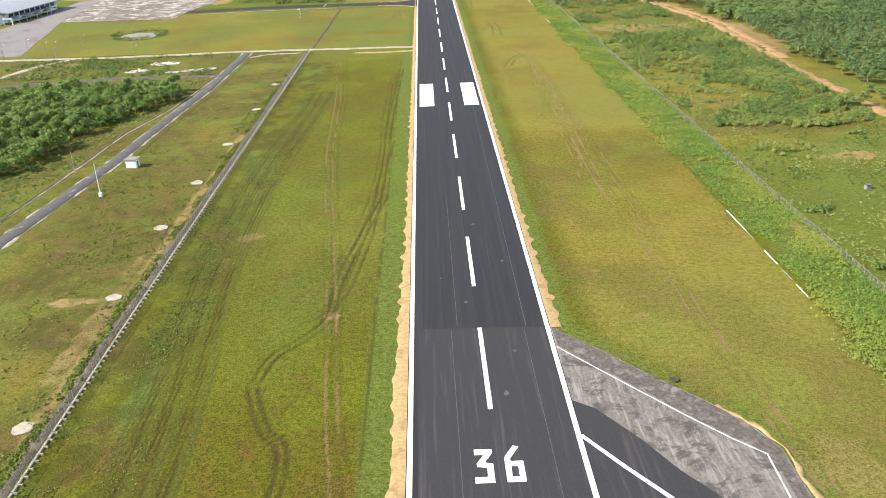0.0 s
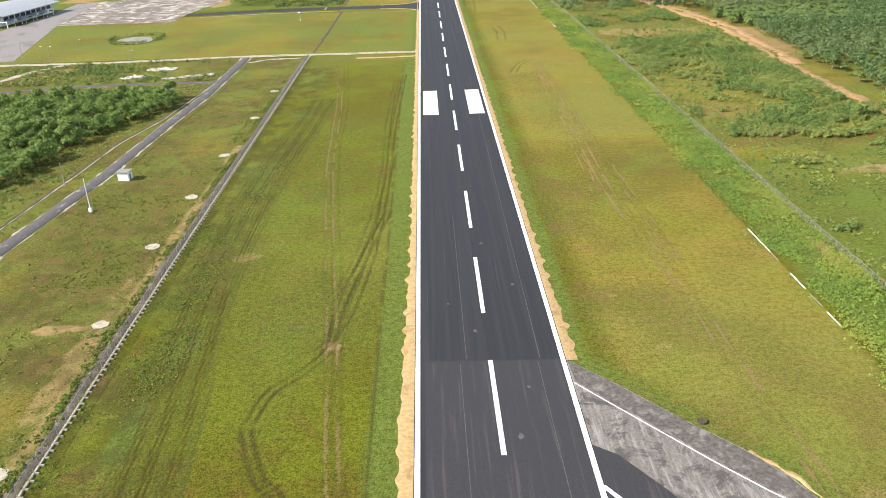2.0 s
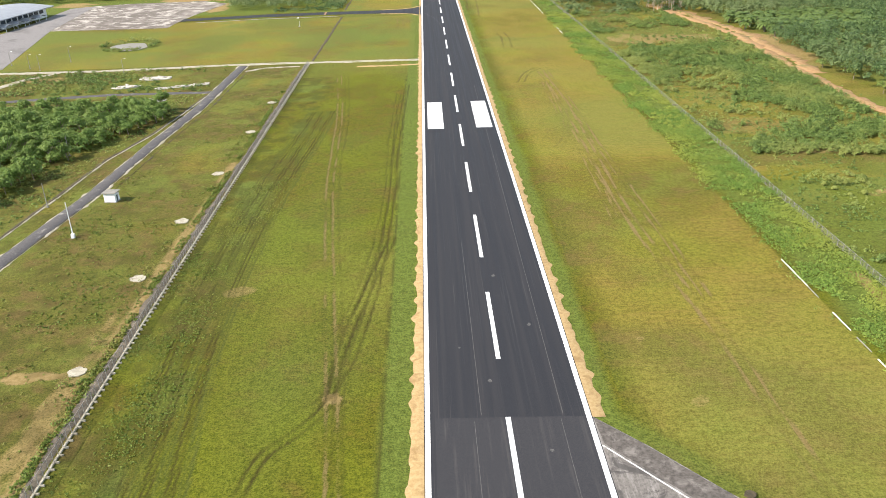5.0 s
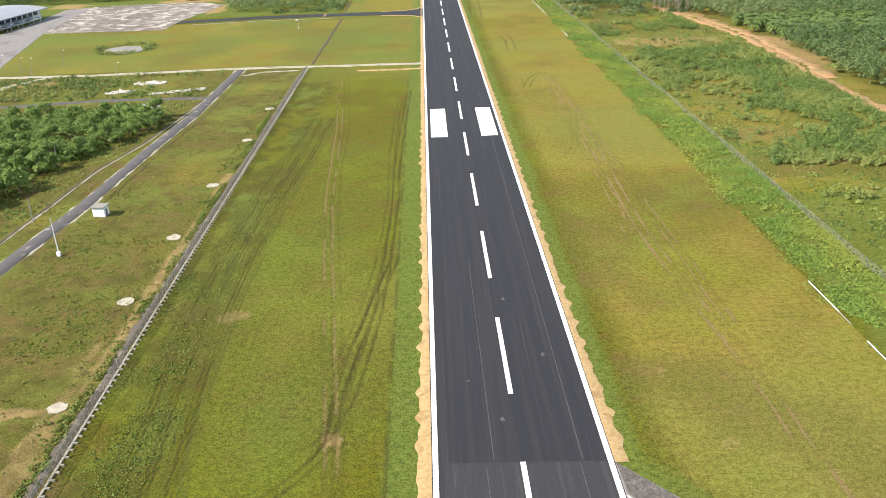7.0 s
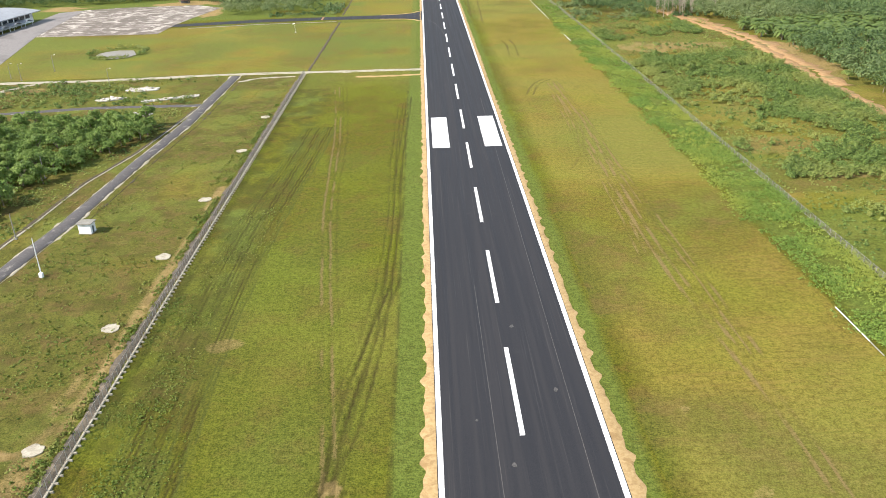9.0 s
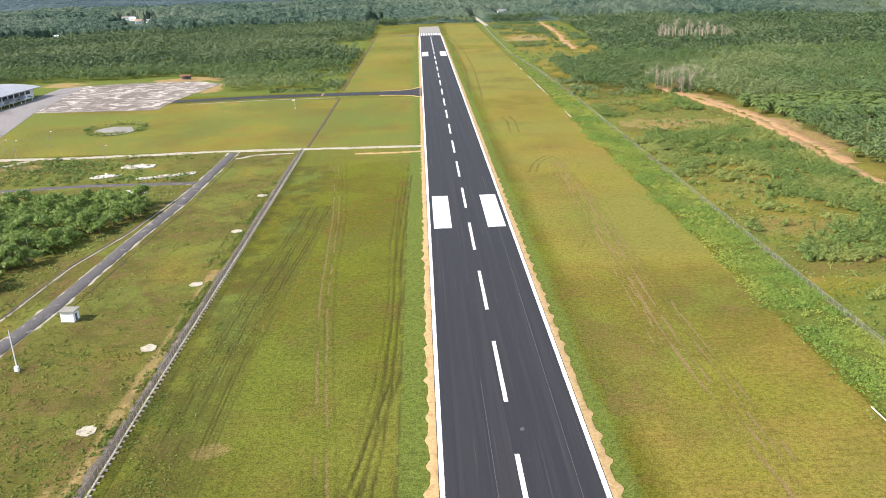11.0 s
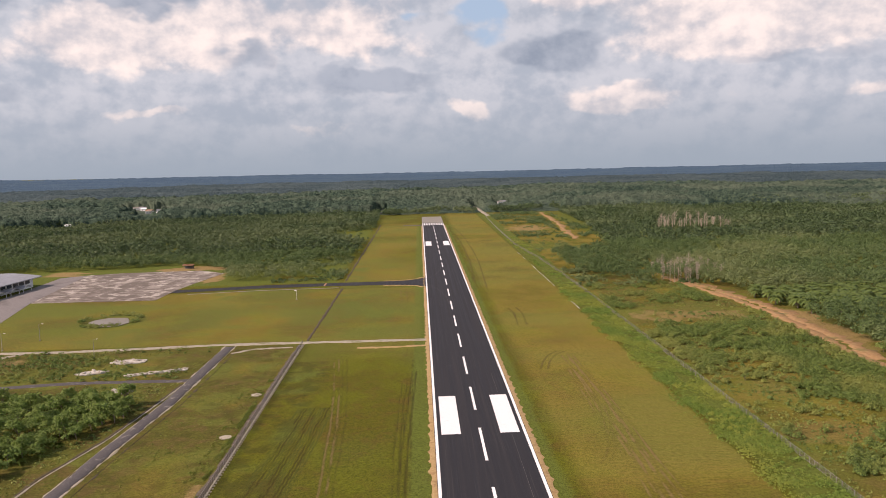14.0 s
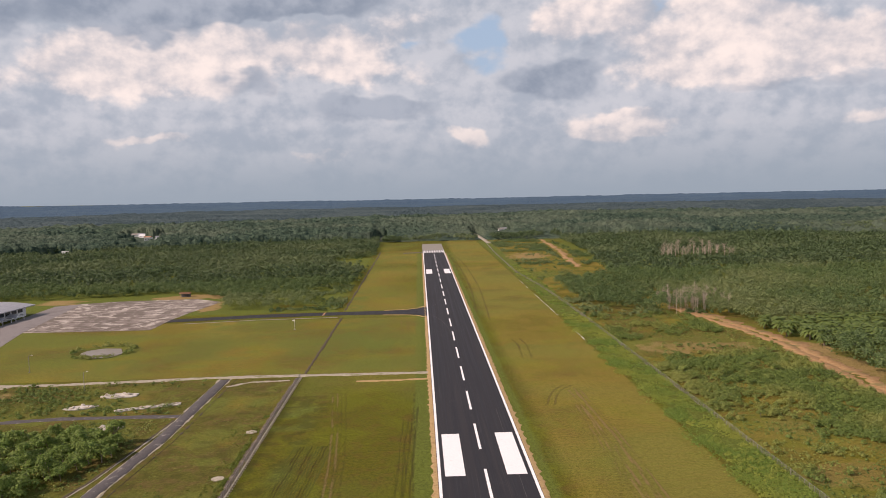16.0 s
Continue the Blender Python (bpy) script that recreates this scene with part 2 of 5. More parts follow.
FORECOURT = plain("pale_forecourt_paving", (0.155, 0.143, 0.135), (0.235, 0.218, 0.206), 0.8, 0.9, 0.2, 0.05, stain=(0.13, 0.12, 0.11), stain_scale=0.06)
CONCRETE = plain("aged_concrete", (0.185, 0.175, 0.145), (0.26, 0.25, 0.215), 1.5, 0.9, 0.3, 0.05, stain=(0.28, 0.26, 0.24), stain_scale=0.4)
STAINED, n = material("stained_concrete")
p = n.node("ShaderNodeNewGeometry").outputs["Position"]
turned = n.node("ShaderNodeMapping", {"Vector": p, "Rotation": (0, 0, radians(40)), "Scale": (0.9, 0.10, 1.0)}).outputs[0]
grain = n.noise(p, 1.6, 6.0, 0.7)
c = n.mix(n.ramp(grain, 0.3, 0.7), (0.105, 0.094, 0.082), (0.185, 0.168, 0.150))
c = n.mix(n.ramp(n.noise(turned, 1.0, 5.0, 0.7), 0.45, 0.68, 0.0, 0.85), c, (0.275, 0.255, 0.230))
c = n.mix(n.ramp(n.noise(p, 0.16, 6.0, 0.7, 0.5), 0.50, 0.60, 0.0, 0.8), c, (0.055, 0.050, 0.046))
finish(n, c, 0.9, grain, 0.3, 0.05)
FADED = plain("faded_marking_paint", (0.42, 0.41, 0.39), (0.56, 0.55, 0.52), 1.5, 0.7, 0.1, stain=(0.22, 0.21, 0.19), stain_scale=0.6, lo=0.52, hi=0.7)
KERB = plain("cream_kerb_concrete", (0.30, 0.27, 0.205), (0.42, 0.385, 0.30), 1.2, 0.9, 0.3, 0.05, stain=(0.22, 0.19, 0.14), stain_scale=0.5)
RIM = plain("worn_rim_asphalt", (0.062, 0.054, 0.047), (0.125, 0.110, 0.095), 1.2, 0.9, 0.4, 0.06, stain=(0.19, 0.17, 0.15), stain_scale=0.35)
GRAVEL = plain("dark_gravel", (0.055, 0.046, 0.034), (0.125, 0.105, 0.078), 1.5, 0.95, 0.6, 0.1, stain=(0.19, 0.155, 0.11), stain_scale=0.25)
RUBBLE = plain("pale_broken_concrete", (0.38, 0.35, 0.30), (0.58, 0.55, 0.49), 0.7, 0.95, 0.5, 0.1, stain=(0.26, 0.21, 0.14), stain_scale=0.35)
MUD = plain("drain_mud", (0.045, 0.038, 0.024), (0.085, 0.066, 0.038), 1.0, 0.9)
WHITE = plain("white_plaster", (0.74, 0.75, 0.76), (0.82, 0.82, 0.82), 0.8, 0.8, 0.1, stain=(0.60, 0.60, 0.58), stain_scale=0.3)
METAL = plain("galvanised_steel", (0.23, 0.22, 0.20), (0.30, 0.29, 0.27), 2.0, 0.7, 0.1, metal=0.0)
ROOF = plain("grey_metal_roof", (0.24, 0.25, 0.27), (0.34, 0.35, 0.37), 0.4, 0.5, 0.1, metal=0.2, stain=(0.33, 0.34, 0.36), stain_scale=0.12)
TRUNK = plain("bark", (0.16, 0.12, 0.085), (0.30, 0.26, 0.21), 2.0, 0.95, 0.6, 0.1)
DEADWOOD = plain("bare_grey_wood", (0.27, 0.225, 0.17), (0.42, 0.365, 0.29), 2.0, 0.95, 0.6, 0.1)
GLASS = plain("dark_glass", (0.03, 0.04, 0.05), (0.05, 0.06, 0.07), 0.5, 0.15, 0.0)
DARK = plain("shaded_steel", (0.07, 0.08, 0.09), (0.12, 0.13, 0.14), 1.0, 0.7)
RUST = plain("rusty_roof", (0.26, 0.13, 0.07), (0.38, 0.22, 0.14), 0.8, 0.8)

APRON, n = material("weathered_apron_concrete")
p = n.node("ShaderNodeNewGeometry").outputs["Position"]
snap = n.node("ShaderNodeVectorMath", {0: p, 1: (6.0, 9.0, 50.0)})
snap.operation = "SNAP"
each = n.node("ShaderNodeTexWhiteNoise", {"Vector": snap.outputs[0]}).outputs["Value"]
spot = n.noise(n.scaled(p, 0.09, 0.13), 1.0, 6.0, 0.72, 0.5)
wide = n.noise(p, 0.022, 4.0, 0.6)
c = n.mix(n.ramp(n.math("ADD", n.math("MULTIPLY", each, 0.5), n.math("MULTIPLY", wide, 0.5)), 0.3, 0.75), (0.21, 0.18, 0.152), (0.44, 0.40, 0.345))
c = n.mix(n.ramp(n.math("ADD", spot, n.math("MULTIPLY", wide, 0.35)), 0.63, 0.71, 0.0, 0.9), c, (0.115, 0.095, 0.076))
c = n.mix(n.ramp(n.noise(p, 0.5, 5.0, 0.7), 0.5, 0.7, 0.0, 0.45), c, (0.17, 0.145, 0.12))
finish(n, c, 0.9, spot, 0.2, 0.05)

WATER, n = material("muddy_water")
p = n.node("ShaderNodeNewGeometry").outputs["Position"]
finish(n, n.mix(n.noise(p, 0.1, 3.0), (0.17, 0.145, 0.11), (0.24, 0.21, 0.17)), 0.35, n.noise(p, 2.0), 0.05, 0.02, 0.0, 0.3)

# wire mesh: thin diagonal wires with open gaps
WIRE, n = material("chain_link_wire")
p = n.node("ShaderNodeTexCoord").outputs["Object"]
s3 = n.node("ShaderNodeSeparateXYZ", {0: p})
da = n.math("FRACT", n.math("MULTIPLY", n.math("ADD", s3.outputs[1], s3.outputs[2]), 10.0))
db = n.math("FRACT", n.math("MULTIPLY", n.math("SUBTRACT", s3.outputs[1], s3.outputs[2]), 10.0))
wire = n.math("MAXIMUM", n.math("LESS_THAN", da, 0.13), n.math("LESS_THAN", db, 0.13))
b = n.node("ShaderNodeBsdfPrincipled", {"Base Color": (0.17, 0.16, 0.14), "Roughness": 0.8, "Specular IOR Level": 0.1})
mx = n.node("ShaderNodeMixShader", {0: wire, 1: n.node("ShaderNodeBsdfTransparent").outputs[0], 2: b.outputs[0]})
n.node("ShaderNodeOutputMaterial", {0: mx.outputs[0]})

LEAF = leaf_material("broad_leaves", (0.050, 0.104, 0.020), (0.190, 0.290, 0.058), (0.25, 0.305, 0.072))
SCRUB = leaf_material("scrub_leaves", (0.046, 0.088, 0.020), (0.200, 0.278, 0.062), (0.30, 0.31, 0.08))
ROUGH = leaf_material("rough_bush_leaves", (0.070, 0.110, 0.015), (0.160, 0.215, 0.032), (0.22, 0.20, 0.045))
WEED = leaf_material("weed_leaves", (0.085, 0.160, 0.026), (0.215, 0.315, 0.055), (0.34, 0.345, 0.06))
FOREST = leaf_material("forest_leaves", (0.030, 0.060, 0.025), (0.104, 0.158, 0.060), (0.132, 0.172, 0.074))
GROVE = leaf_material("grove_leaves", (0.038, 0.078, 0.026), (0.146, 0.216, 0.070), (0.190, 0.230, 0.090))
PALM = leaf_material("palm_fronds", (0.060, 0.105, 0.024), (0.150, 0.205, 0.052), (0.17, 0.19, 0.06))


# ---- building helpers ----
def to_mesh(name, verts, faces, mat, smooth=False, tint=None):
    me = bpy.data.meshes.new(name)
    verts = np.asarray(verts, np.float32)
    faces = np.asarray(faces, np.int32)
    k = faces.shape[1]
    me.vertices.add(len(verts))
    me.vertices.foreach_set("co", verts.ravel())
    me.loops.add(faces.size)
    me.loops.foreach_set("vertex_index", faces.ravel())
    me.polygons.add(len(faces))
    me.polygons.foreach_set("loop_start", np.arange(0, faces.size, k, dtype=np.int32))
    if smooth:
        me.polygons.foreach_set("use_smooth", np.ones(len(faces), bool))
    if tint is not None:
        at = me.attributes.new("tint", "FLOAT", "POINT")
        at.data.foreach_set("value", np.asarray(tint, np.float32))
    me.update(calc_edges=True)
    me.materials.append(mat)
    return me


def bm_mesh(name, bm, mat, smooth=False):
    me = bpy.data.meshes.new(name)
    bmesh.ops.recalc_face_normals(bm, faces=bm.faces)
    bm.to_mesh(me)
    bm.free()
    me.materials.append(mat)
    if smooth:
        me.polygons.foreach_set("use_smooth", np.ones(len(me.polygons), bool))
    return me


def part(name, data, mat, parent, label="", at=None):
    """Links a bmesh or mesh as one object under a thing or a part."""
    me = bm_mesh(name, data, mat) if isinstance(data, bmesh.types.BMesh) else data
    ob = new(name, me)
    ob.parent = parent
    if at is not None:
        ob.matrix_basis = at
    return tagged(ob, label)


def thing(name, label, category, at=(0, 0, 0), group="", kind="", turn=0.0):
    ob = new(name)
    ob.empty_display_size = 0.5
    ob.matrix_basis = pose(*at, 0, 0, turn)
    return tagged(ob, label, category, group, kind)


def box(bm, x0, y0, z0, x1, y1, z1, bevel=0.0):
    r = bmesh.ops.create_cube(bm, size=1.0, matrix=Matrix.Translation(((x0 + x1) / 2, (y0 + y1) / 2, (z0 + z1) / 2)) @ Matrix.Diagonal((x1 - x0, y1 - y0, z1 - z0, 1)))
    if bevel:
        es = list({e for v in r["verts"] for e in v.link_edges})
        bmesh.ops.bevel(bm, geom=es, offset=bevel, segments=1, affect="EDGES")
    return bm


def boxed(*a, **k):
    return box(bmesh.new(), *a, **k)


def tube(bm, p0, p1, r0, r1, sides=7):
    p0, p1 = Vector(p0), Vector(p1)
    d = p1 - p0
    m = Matrix.Translation((p0 + p1) / 2) @ d.to_track_quat("Z", "Y").to_matrix().to_4x4()
    bmesh.ops.create_cone(bm, cap_ends=True, segments=sides, radius1=r0, radius2=r1, depth=d.length, matrix=m)
    return bm


def slab(points, z0, z1):
    """A flat plate with that outline."""
    bm = bmesh.new()
    f = bm.faces.new([bm.verts.new((x, y, z1)) for x, y in points])
    if f.normal.z < 0:
        f.normal_flip()
    r = bmesh.ops.extrude_face_region(bm, geom=[f])
    for v in r["geom"]:
        if isinstance(v, bmesh.types.BMVert):
            v.co.z = z0
    bmesh.ops.triangulate(bm, faces=[f for f in bm.faces if len(f.verts) > 4])
    return bm


def along(points, step):
    """Points every step metres on a broken line, with their directions."""
    out, carry = [], 0.0
    for a, b in zip(points[:-1], points[1:]):
        a, b = Vector(a), Vector(b)
        d = (b - a).length
        s = carry
        while s < d:
            out.append((a + (b - a) * (s / d), (b - a) / d))
            s += step
        carry = s - d
    return out


RNG = np.random.default_rng(11)
LATTICE = RNG.random((512, 512))


def field(x, y, size, shift=0):
    """Smooth random values from 0 to 1 over the plan, with features of that size."""
    x, y = np.asarray(x, float) / size + 37.3 * shift + 900, np.asarray(y, float) / size + 19.7 * shift + 900
    i, j = np.floor(x).astype(int), np.floor(y).astype(int)
    u, v = x - i, y - j
    u, v = u * u * (3 - 2 * u), v * v * (3 - 2 * v)
    g = lambda a, b: LATTICE[a % 512, b % 512]
    return (g(i, j) * (1 - u) + g(i + 1, j) * u) * (1 - v) + (g(i, j + 1) * (1 - u) + g(i + 1, j + 1) * u) * v


def step_in(v, a, b):
    t = np.clip((np.asarray(v, float) - a) / (b - a), 0, 1)
    return t * t * (3 - 2 * t)


def inside(x, y, poly):
    x, y = np.asarray(x, float), np.asarray(y, float)
    hit = np.zeros(x.shape, bool)
    for (x0, y0), (x1, y1) in zip(poly, poly[1:] + poly[:1]):
        if y0 != y1:
            hit ^= ((y0 > y) != (y1 > y)) & (x < (x1 - x0) * (y - y0) / (y1 - y0) + x0)
    return hit


def ribbon(name, points, width, mat, z=0.04, step=1.5, ragged=0.35, seed=1, depth=0.12, broken=False):
    """A strip of ground cover along a line, slightly crowned, with uneven edges."""
    st = along([Vector((x, y, 0)) for x, y in points], step)
    vs, fs = [], []
    for i, (q, d) in enumerate(st):
        nx, ny = -d.y, d.x
        wl = width / 2 + ragged * (field(q.x * 1.3 + 50, q.y, 3.0, seed) - 0.5) * 2 + ragged * (field(q.x, q.y, 14.0, seed + 3) - 0.5) * 2
        wr = width / 2 + ragged * (field(q.x * 1.3 - 50, q.y, 3.0, seed + 1) - 0.5) * 2 + ragged * (field(q.x, q.y, 14.0, seed + 4) - 0.5) * 2
        if broken:
            k2 = float(step_in(field(q.x, q.y, 4.5, seed + 9), 0.50, 0.66))
            wl, wr = max(0.03, wl * k2), max(0.03, wr * k2)
        for s, h in ((wl + 0.15, -depth), (wl, 0), (0, 0.02), (-wr, 0), (-wr - 0.15, -depth)):
            vs.append((q.x + nx * s, q.y + ny * s, z + h))
        if i:
            b = 5 * i
            fs += [(b - 5 + k, b - 4 + k, b + 1 + k, b + k) for k in range(4)]
    me = to_mesh(name, vs, fs, mat)
    return new(name, me)


def leaves(centres, radii, per, size, squash=0.75, low=-0.3, rng=None, tints=None, sides=4):
    """Crowns as shells of small leafy plates: vertices, quads and a tint per vertex."""
    rng = rng or RNG
    c = np.repeat(np.asarray(centres, float), per, 0)
    r = np.repeat(np.asarray(radii, float), per)
    k = len(c)
    d = rng.normal(size=(k, 3))
    d /= np.linalg.norm(d, axis=1)[:, None]
    d[:, 2] = np.where(d[:, 2] < low, -d[:, 2], d[:, 2])
    q = c + d * (r * (0.62 + 0.48 * rng.random(k)))[:, None] * np.array([1, 1, squash])
    nn = d * np.array([1, 1, 0.8]) + rng.normal(size=(k, 3)) * 0.4 + np.array([0, 0, 0.5])
    nn /= np.linalg.norm(nn, axis=1)[:, None]
    t = np.cross(nn, rng.normal(size=(k, 3)))
    t /= np.linalg.norm(t, axis=1)[:, None]
    b = np.cross(nn, t)
    s = (np.repeat(np.asarray(size, float) * np.ones(len(centres)), per) * (0.6 + 0.8 * rng.random(k)))[:, None]
    e = [0.5 + 0.4 * rng.random(k)[:, None] for _ in range(4)]
    if sides == 4:
        v = np.stack([q + t * s * e[0], q + b * s * e[1], q - t * s * e[2], q - b * s * e[3]], 1)
    else:
        v = np.stack([q + t * s * e[0], q + b * s * e[1] - t * s * 0.5, q - b * s * e[2] - t * s * 0.5], 1)
    v = v.reshape(-1, 3)
    f = np.arange(sides * k).reshape(-1, sides)
    tv = np.repeat(np.zeros(len(centres)) if tints is None else np.asarray(tints, float), per * sides)
    return v, f, tv


# ---- the ground sheet ----
def spaced(stops):
    """Coordinates from stops of (from, to, step)."""
    out = []
    for a, b, s in stops:
        out.append(np.linspace(a, b, max(2, int(round((b - a) / s))), endpoint=False))
    return np.concatenate(out + [[stops[-1][1]]])


def geometric(a, b, s, grow):
    out, v = [a], a
    while v < b:
        v += s
        s *= grow
        out.append(v)
    return np.array(out)


gx = np.concatenate([-geometric(300, 5200, 9, 1.16)[:0:-1], spaced([(-300, -150, 2.5), (-150, -82, 1.0), (-82, -15, 0.5), (-15, 22, 2.0), (22, 60, 0.6), (60, 110, 1.0), (110, 230, 2.2), (230, 400, 6.0)]), geometric(400, 5200, 9, 1.16)[1:]])
gy = np.concatenate([-geometric(160, 3000, 12, 1.3)[:0:-1], spaced([(-160, -48, 8.0), (-48, 380, 1.2), (380, 720, 3.0), (720, 1320, 8.0)]), geometric(1320, 5200, 9, 1.12)[1:]])
X, Y = np.meshgrid(gx, gy)
TRACK = [(176, -60), (177, 100), (177, 188), (177, 220), (177.3, 258), (177.6, 300), (179, 340), (184, 411), (179, 460), (171, 515), (166, 560)]
track_x = lambda y: np.interp(y, [q[1] for q in TRACK], [q[0] for q in TRACK])
RISE = lambda x, y: (16 + 26 * np.clip(-x / 2500, 0, 1)) * (np.clip(np.hypot(x + 15, y + 40) - 1700, 0, 3300) / 3300) ** 2
n1, n2, n3 = field(X, Y, 9, 1), field(X, Y, 28, 2), field(X, Y, 3.2, 3)
n4 = field(X, Y, 70, 4)
lush = np.zeros_like(X)
soil = np.zeros_like(X)
dry = np.zeros_like(X)
# bright verges beside the paving
verge = ((X < 0) * step_in(-X, 16, 18) * (1 - step_in(-X, 22.6, 24.4 + 1.5 * n1)) + (X > 0) * step_in(X, 16, 18) * (1 - step_in(X, 19.0 + 1.5 * n1, 21.2 + 2.4 * n1))) * (Y < 1100)
lush = np.maximum(lush, 0.8 * verge)
# mown strips: greener to the west, yellower to the east
west = (X < -23) & (X > -80)
lush = np.maximum(lush, west * np.clip(0.75 * n2 + 0.35 * n4 - 0.38, 0, 0.6))
lush = np.maximum(lush, west * step_in(-X, 58, 70) * np.clip(1.4 * n1 - 0.45, 0, 0.85) * (Y > 90))
dry = np.maximum(dry, west * np.clip(1.1 * n4 + 0.3 * n1 - 0.62, 0, 0.75))
mid = (Y > 374) & (Y < 545) & (X < -20)
# dry mid field; the raised base value also lightens the colour for haze
dry = np.maximum(dry, mid * np.clip(0.48 + 0.8 * n4 * n2 + 0.3 * (n1 - 0.5), 0, 1.0))
dry = np.maximum(dry, ((Y > 580) & (Y < 1160) & (X > -78) & (X < -20)) * np.clip(0.15 + 0.7 * n4, 0, 0.9))
east = (X > 22) & (X < 78)
dry = np.maximum(dry, east * np.clip(0.55 + 0.9 * n2 * n4, 0, 1.0) * step_in(X, 22, 30))
# lush band inside the east fence
band_e = step_in(X, 74 + 5 * n1, 80 + 5 * n1) * (1 - step_in(X, 95, 98))
lush = np.maximum(lush, band_e * (0.6 + 0.4 * n1))
dry *= 1 - band_e
PAD_EDGE = [(15.7, 29.2), (24, 20), (33.6, 8), (41.3, -0.7), (46.4, -7.9), (49.2, -14.4), (49, -40)]
pd = np.full(X.shape, 99.0)
for (x0, y0), (x1, y1) in zip(PAD_EDGE[:-1], PAD_EDGE[1:]):
    u = np.clip(((X - x0) * (x1 - x0) + (Y - y0) * (y1 - y0)) / ((x1 - x0) ** 2 + (y1 - y0) ** 2), 0, 1)
    pd = np.minimum(pd, np.hypot(X - x0 - u * (x1 - x0), Y - y0 - u * (y1 - y0)))
pad_verge = (1 - step_in(pd + 3 * (n1 - 0.5), 2.0, 6.5)) * (X > 15)
lush = np.maximum(lush, 0.75 * pad_verge)
dry *= 1 - 0.8 * pad_verge
lush = np.maximum(lush, east * np.clip(1.5 * n4 + 0.8 * n2 - 1.05, 0, 0.5))
dry = np.where(east, dry * (0.55 + 0.45 * step_in(n4 + 0.4 * n1, 0.3, 0.7)), dry)
lush = np.maximum(lush, mid * np.clip(1.7 * field(X, Y, 34, 25) + 0.5 * n1 - 0.85, 0, 0.75))
# scrubland outside the fences
scrub_e = step_in(X, 95, 98)
lush = np.maximum(lush, scrub_e * np.clip(1.5 * n2 - 0.65, 0, 0.7) * (Y < 620))
lush = np.maximum(lush, scrub_e * (Y < 150) * (0.5 + 0.4 * n1))
dry = np.maximum(dry, scrub_e * np.clip(1.3 * n1 - 0.25, 0, 0.9) * (Y > 130))
scrub_w = step_in(-X, 82, 85)
dry = np.maximum(dry, scrub_w * np.clip(0.25 + 0.8 * (n2 - 0.4), 0, 1) * (Y < 366))
lush = np.maximum(lush, scrub_w * np.clip(1.7 * n2 * n1 + 0.2 * n4 - 0.32, 0, 0.75))
soil = np.maximum(soil, scrub_w * (1 - step_in(-X, 85.5, 88 + 3 * n1)) * np.clip(0.3 + 1.1 * n2 - 0.3 * n3, 0, 0.6) * (Y < 190))
# bare patches
for px, py, rx, ry, k in ((-97, 50, 7, 2.2, 0.8), (134, 412, 42, 19, 0.50), (136, 138, 14, 5, 0.60), (124, 180, 15, 4, 0.5), (92.5, 74, 3.5, 12, 0.6), (-61.5, 86, 5, 4, 0.46), (31.4, 56, 2.0, 2.0, 0.5), (37.6, 33, 2.4, 2.4, 0.42), (-96, -12, 9, 6, 0.5), (-89, 40, 3, 30, 0.5), (-33.8, 38, 2.2, 2.2, 0.6), (116, 215, 20, 12, 0.40), (118, 262, 14, 18, 0.36),
                          (-222, 688, 44, 17, 0.95), (-192, 628, 9, 36, 0.8), (-335, 672, 24, 20, 0.7), (60, -20, 8, 14, 0.4), (191, 395, 14, 26, 0.6), (125, 1010, 30, 62, 0.6), (194, 365, 11, 55, 0.55), (-225, 345, 16, 7, 0.55), (190, 330, 8, 22, 0.45)):
    dd = np.hypot((X - px) / rx, (Y - py) / ry) + 0.8 * (n1 - 0.5) + 0.5 * (n3 - 0.5)
    soil = np.maximum(soil, k * (1 - step_in(dd, 0.6, 1.15)))
# sun-bleached yellow growth
for px, py, rx, ry, k in ((-112, 170, 11, 12, 0.8), (-70, 150, 7, 20, 0.8), (45, 425, 30, 12, 0.5), (-60, 460, 26, 40, 0.9), (105, 790, 28, 40, 0.7), (-105, 960, 28, 70, 0.7), (-100, 690, 16, 40, 0.8)):
    dd = np.hypot((X - px) / rx, (Y - py) / ry) + 0.9 * (n1 - 0.5)
    lush = np.maximum(lush, k * (1 - step_in(dd, 0.55, 1.1)))
POND = [(-222.3, 445), (-221.5, 455), (-216, 460), (-203, 458), (-196.5, 443), (-200.4, 432), (-212, 431)]

rut = np.zeros_like(X)


def curve_through(points, k=6):
    """A smooth line through points (Catmull-Rom)."""
    q = [Vector(p) for p in [points[0], *points, points[-1]]]
    out = []
    for i in range(1, len(q) - 2):
        for j in range(k):
            t = j / k
            a, b2, c2, d = q[i - 1], q[i], q[i + 1], q[i + 2]
            out.append(tuple(0.5 * (2 * b2 + (c2 - a) * t + (2 * a - 5 * b2 + 4 * c2 - d) * t * t + (3 * b2 - a - 3 * c2 + d) * t ** 3)))
    return out + [tuple(points[-1])]


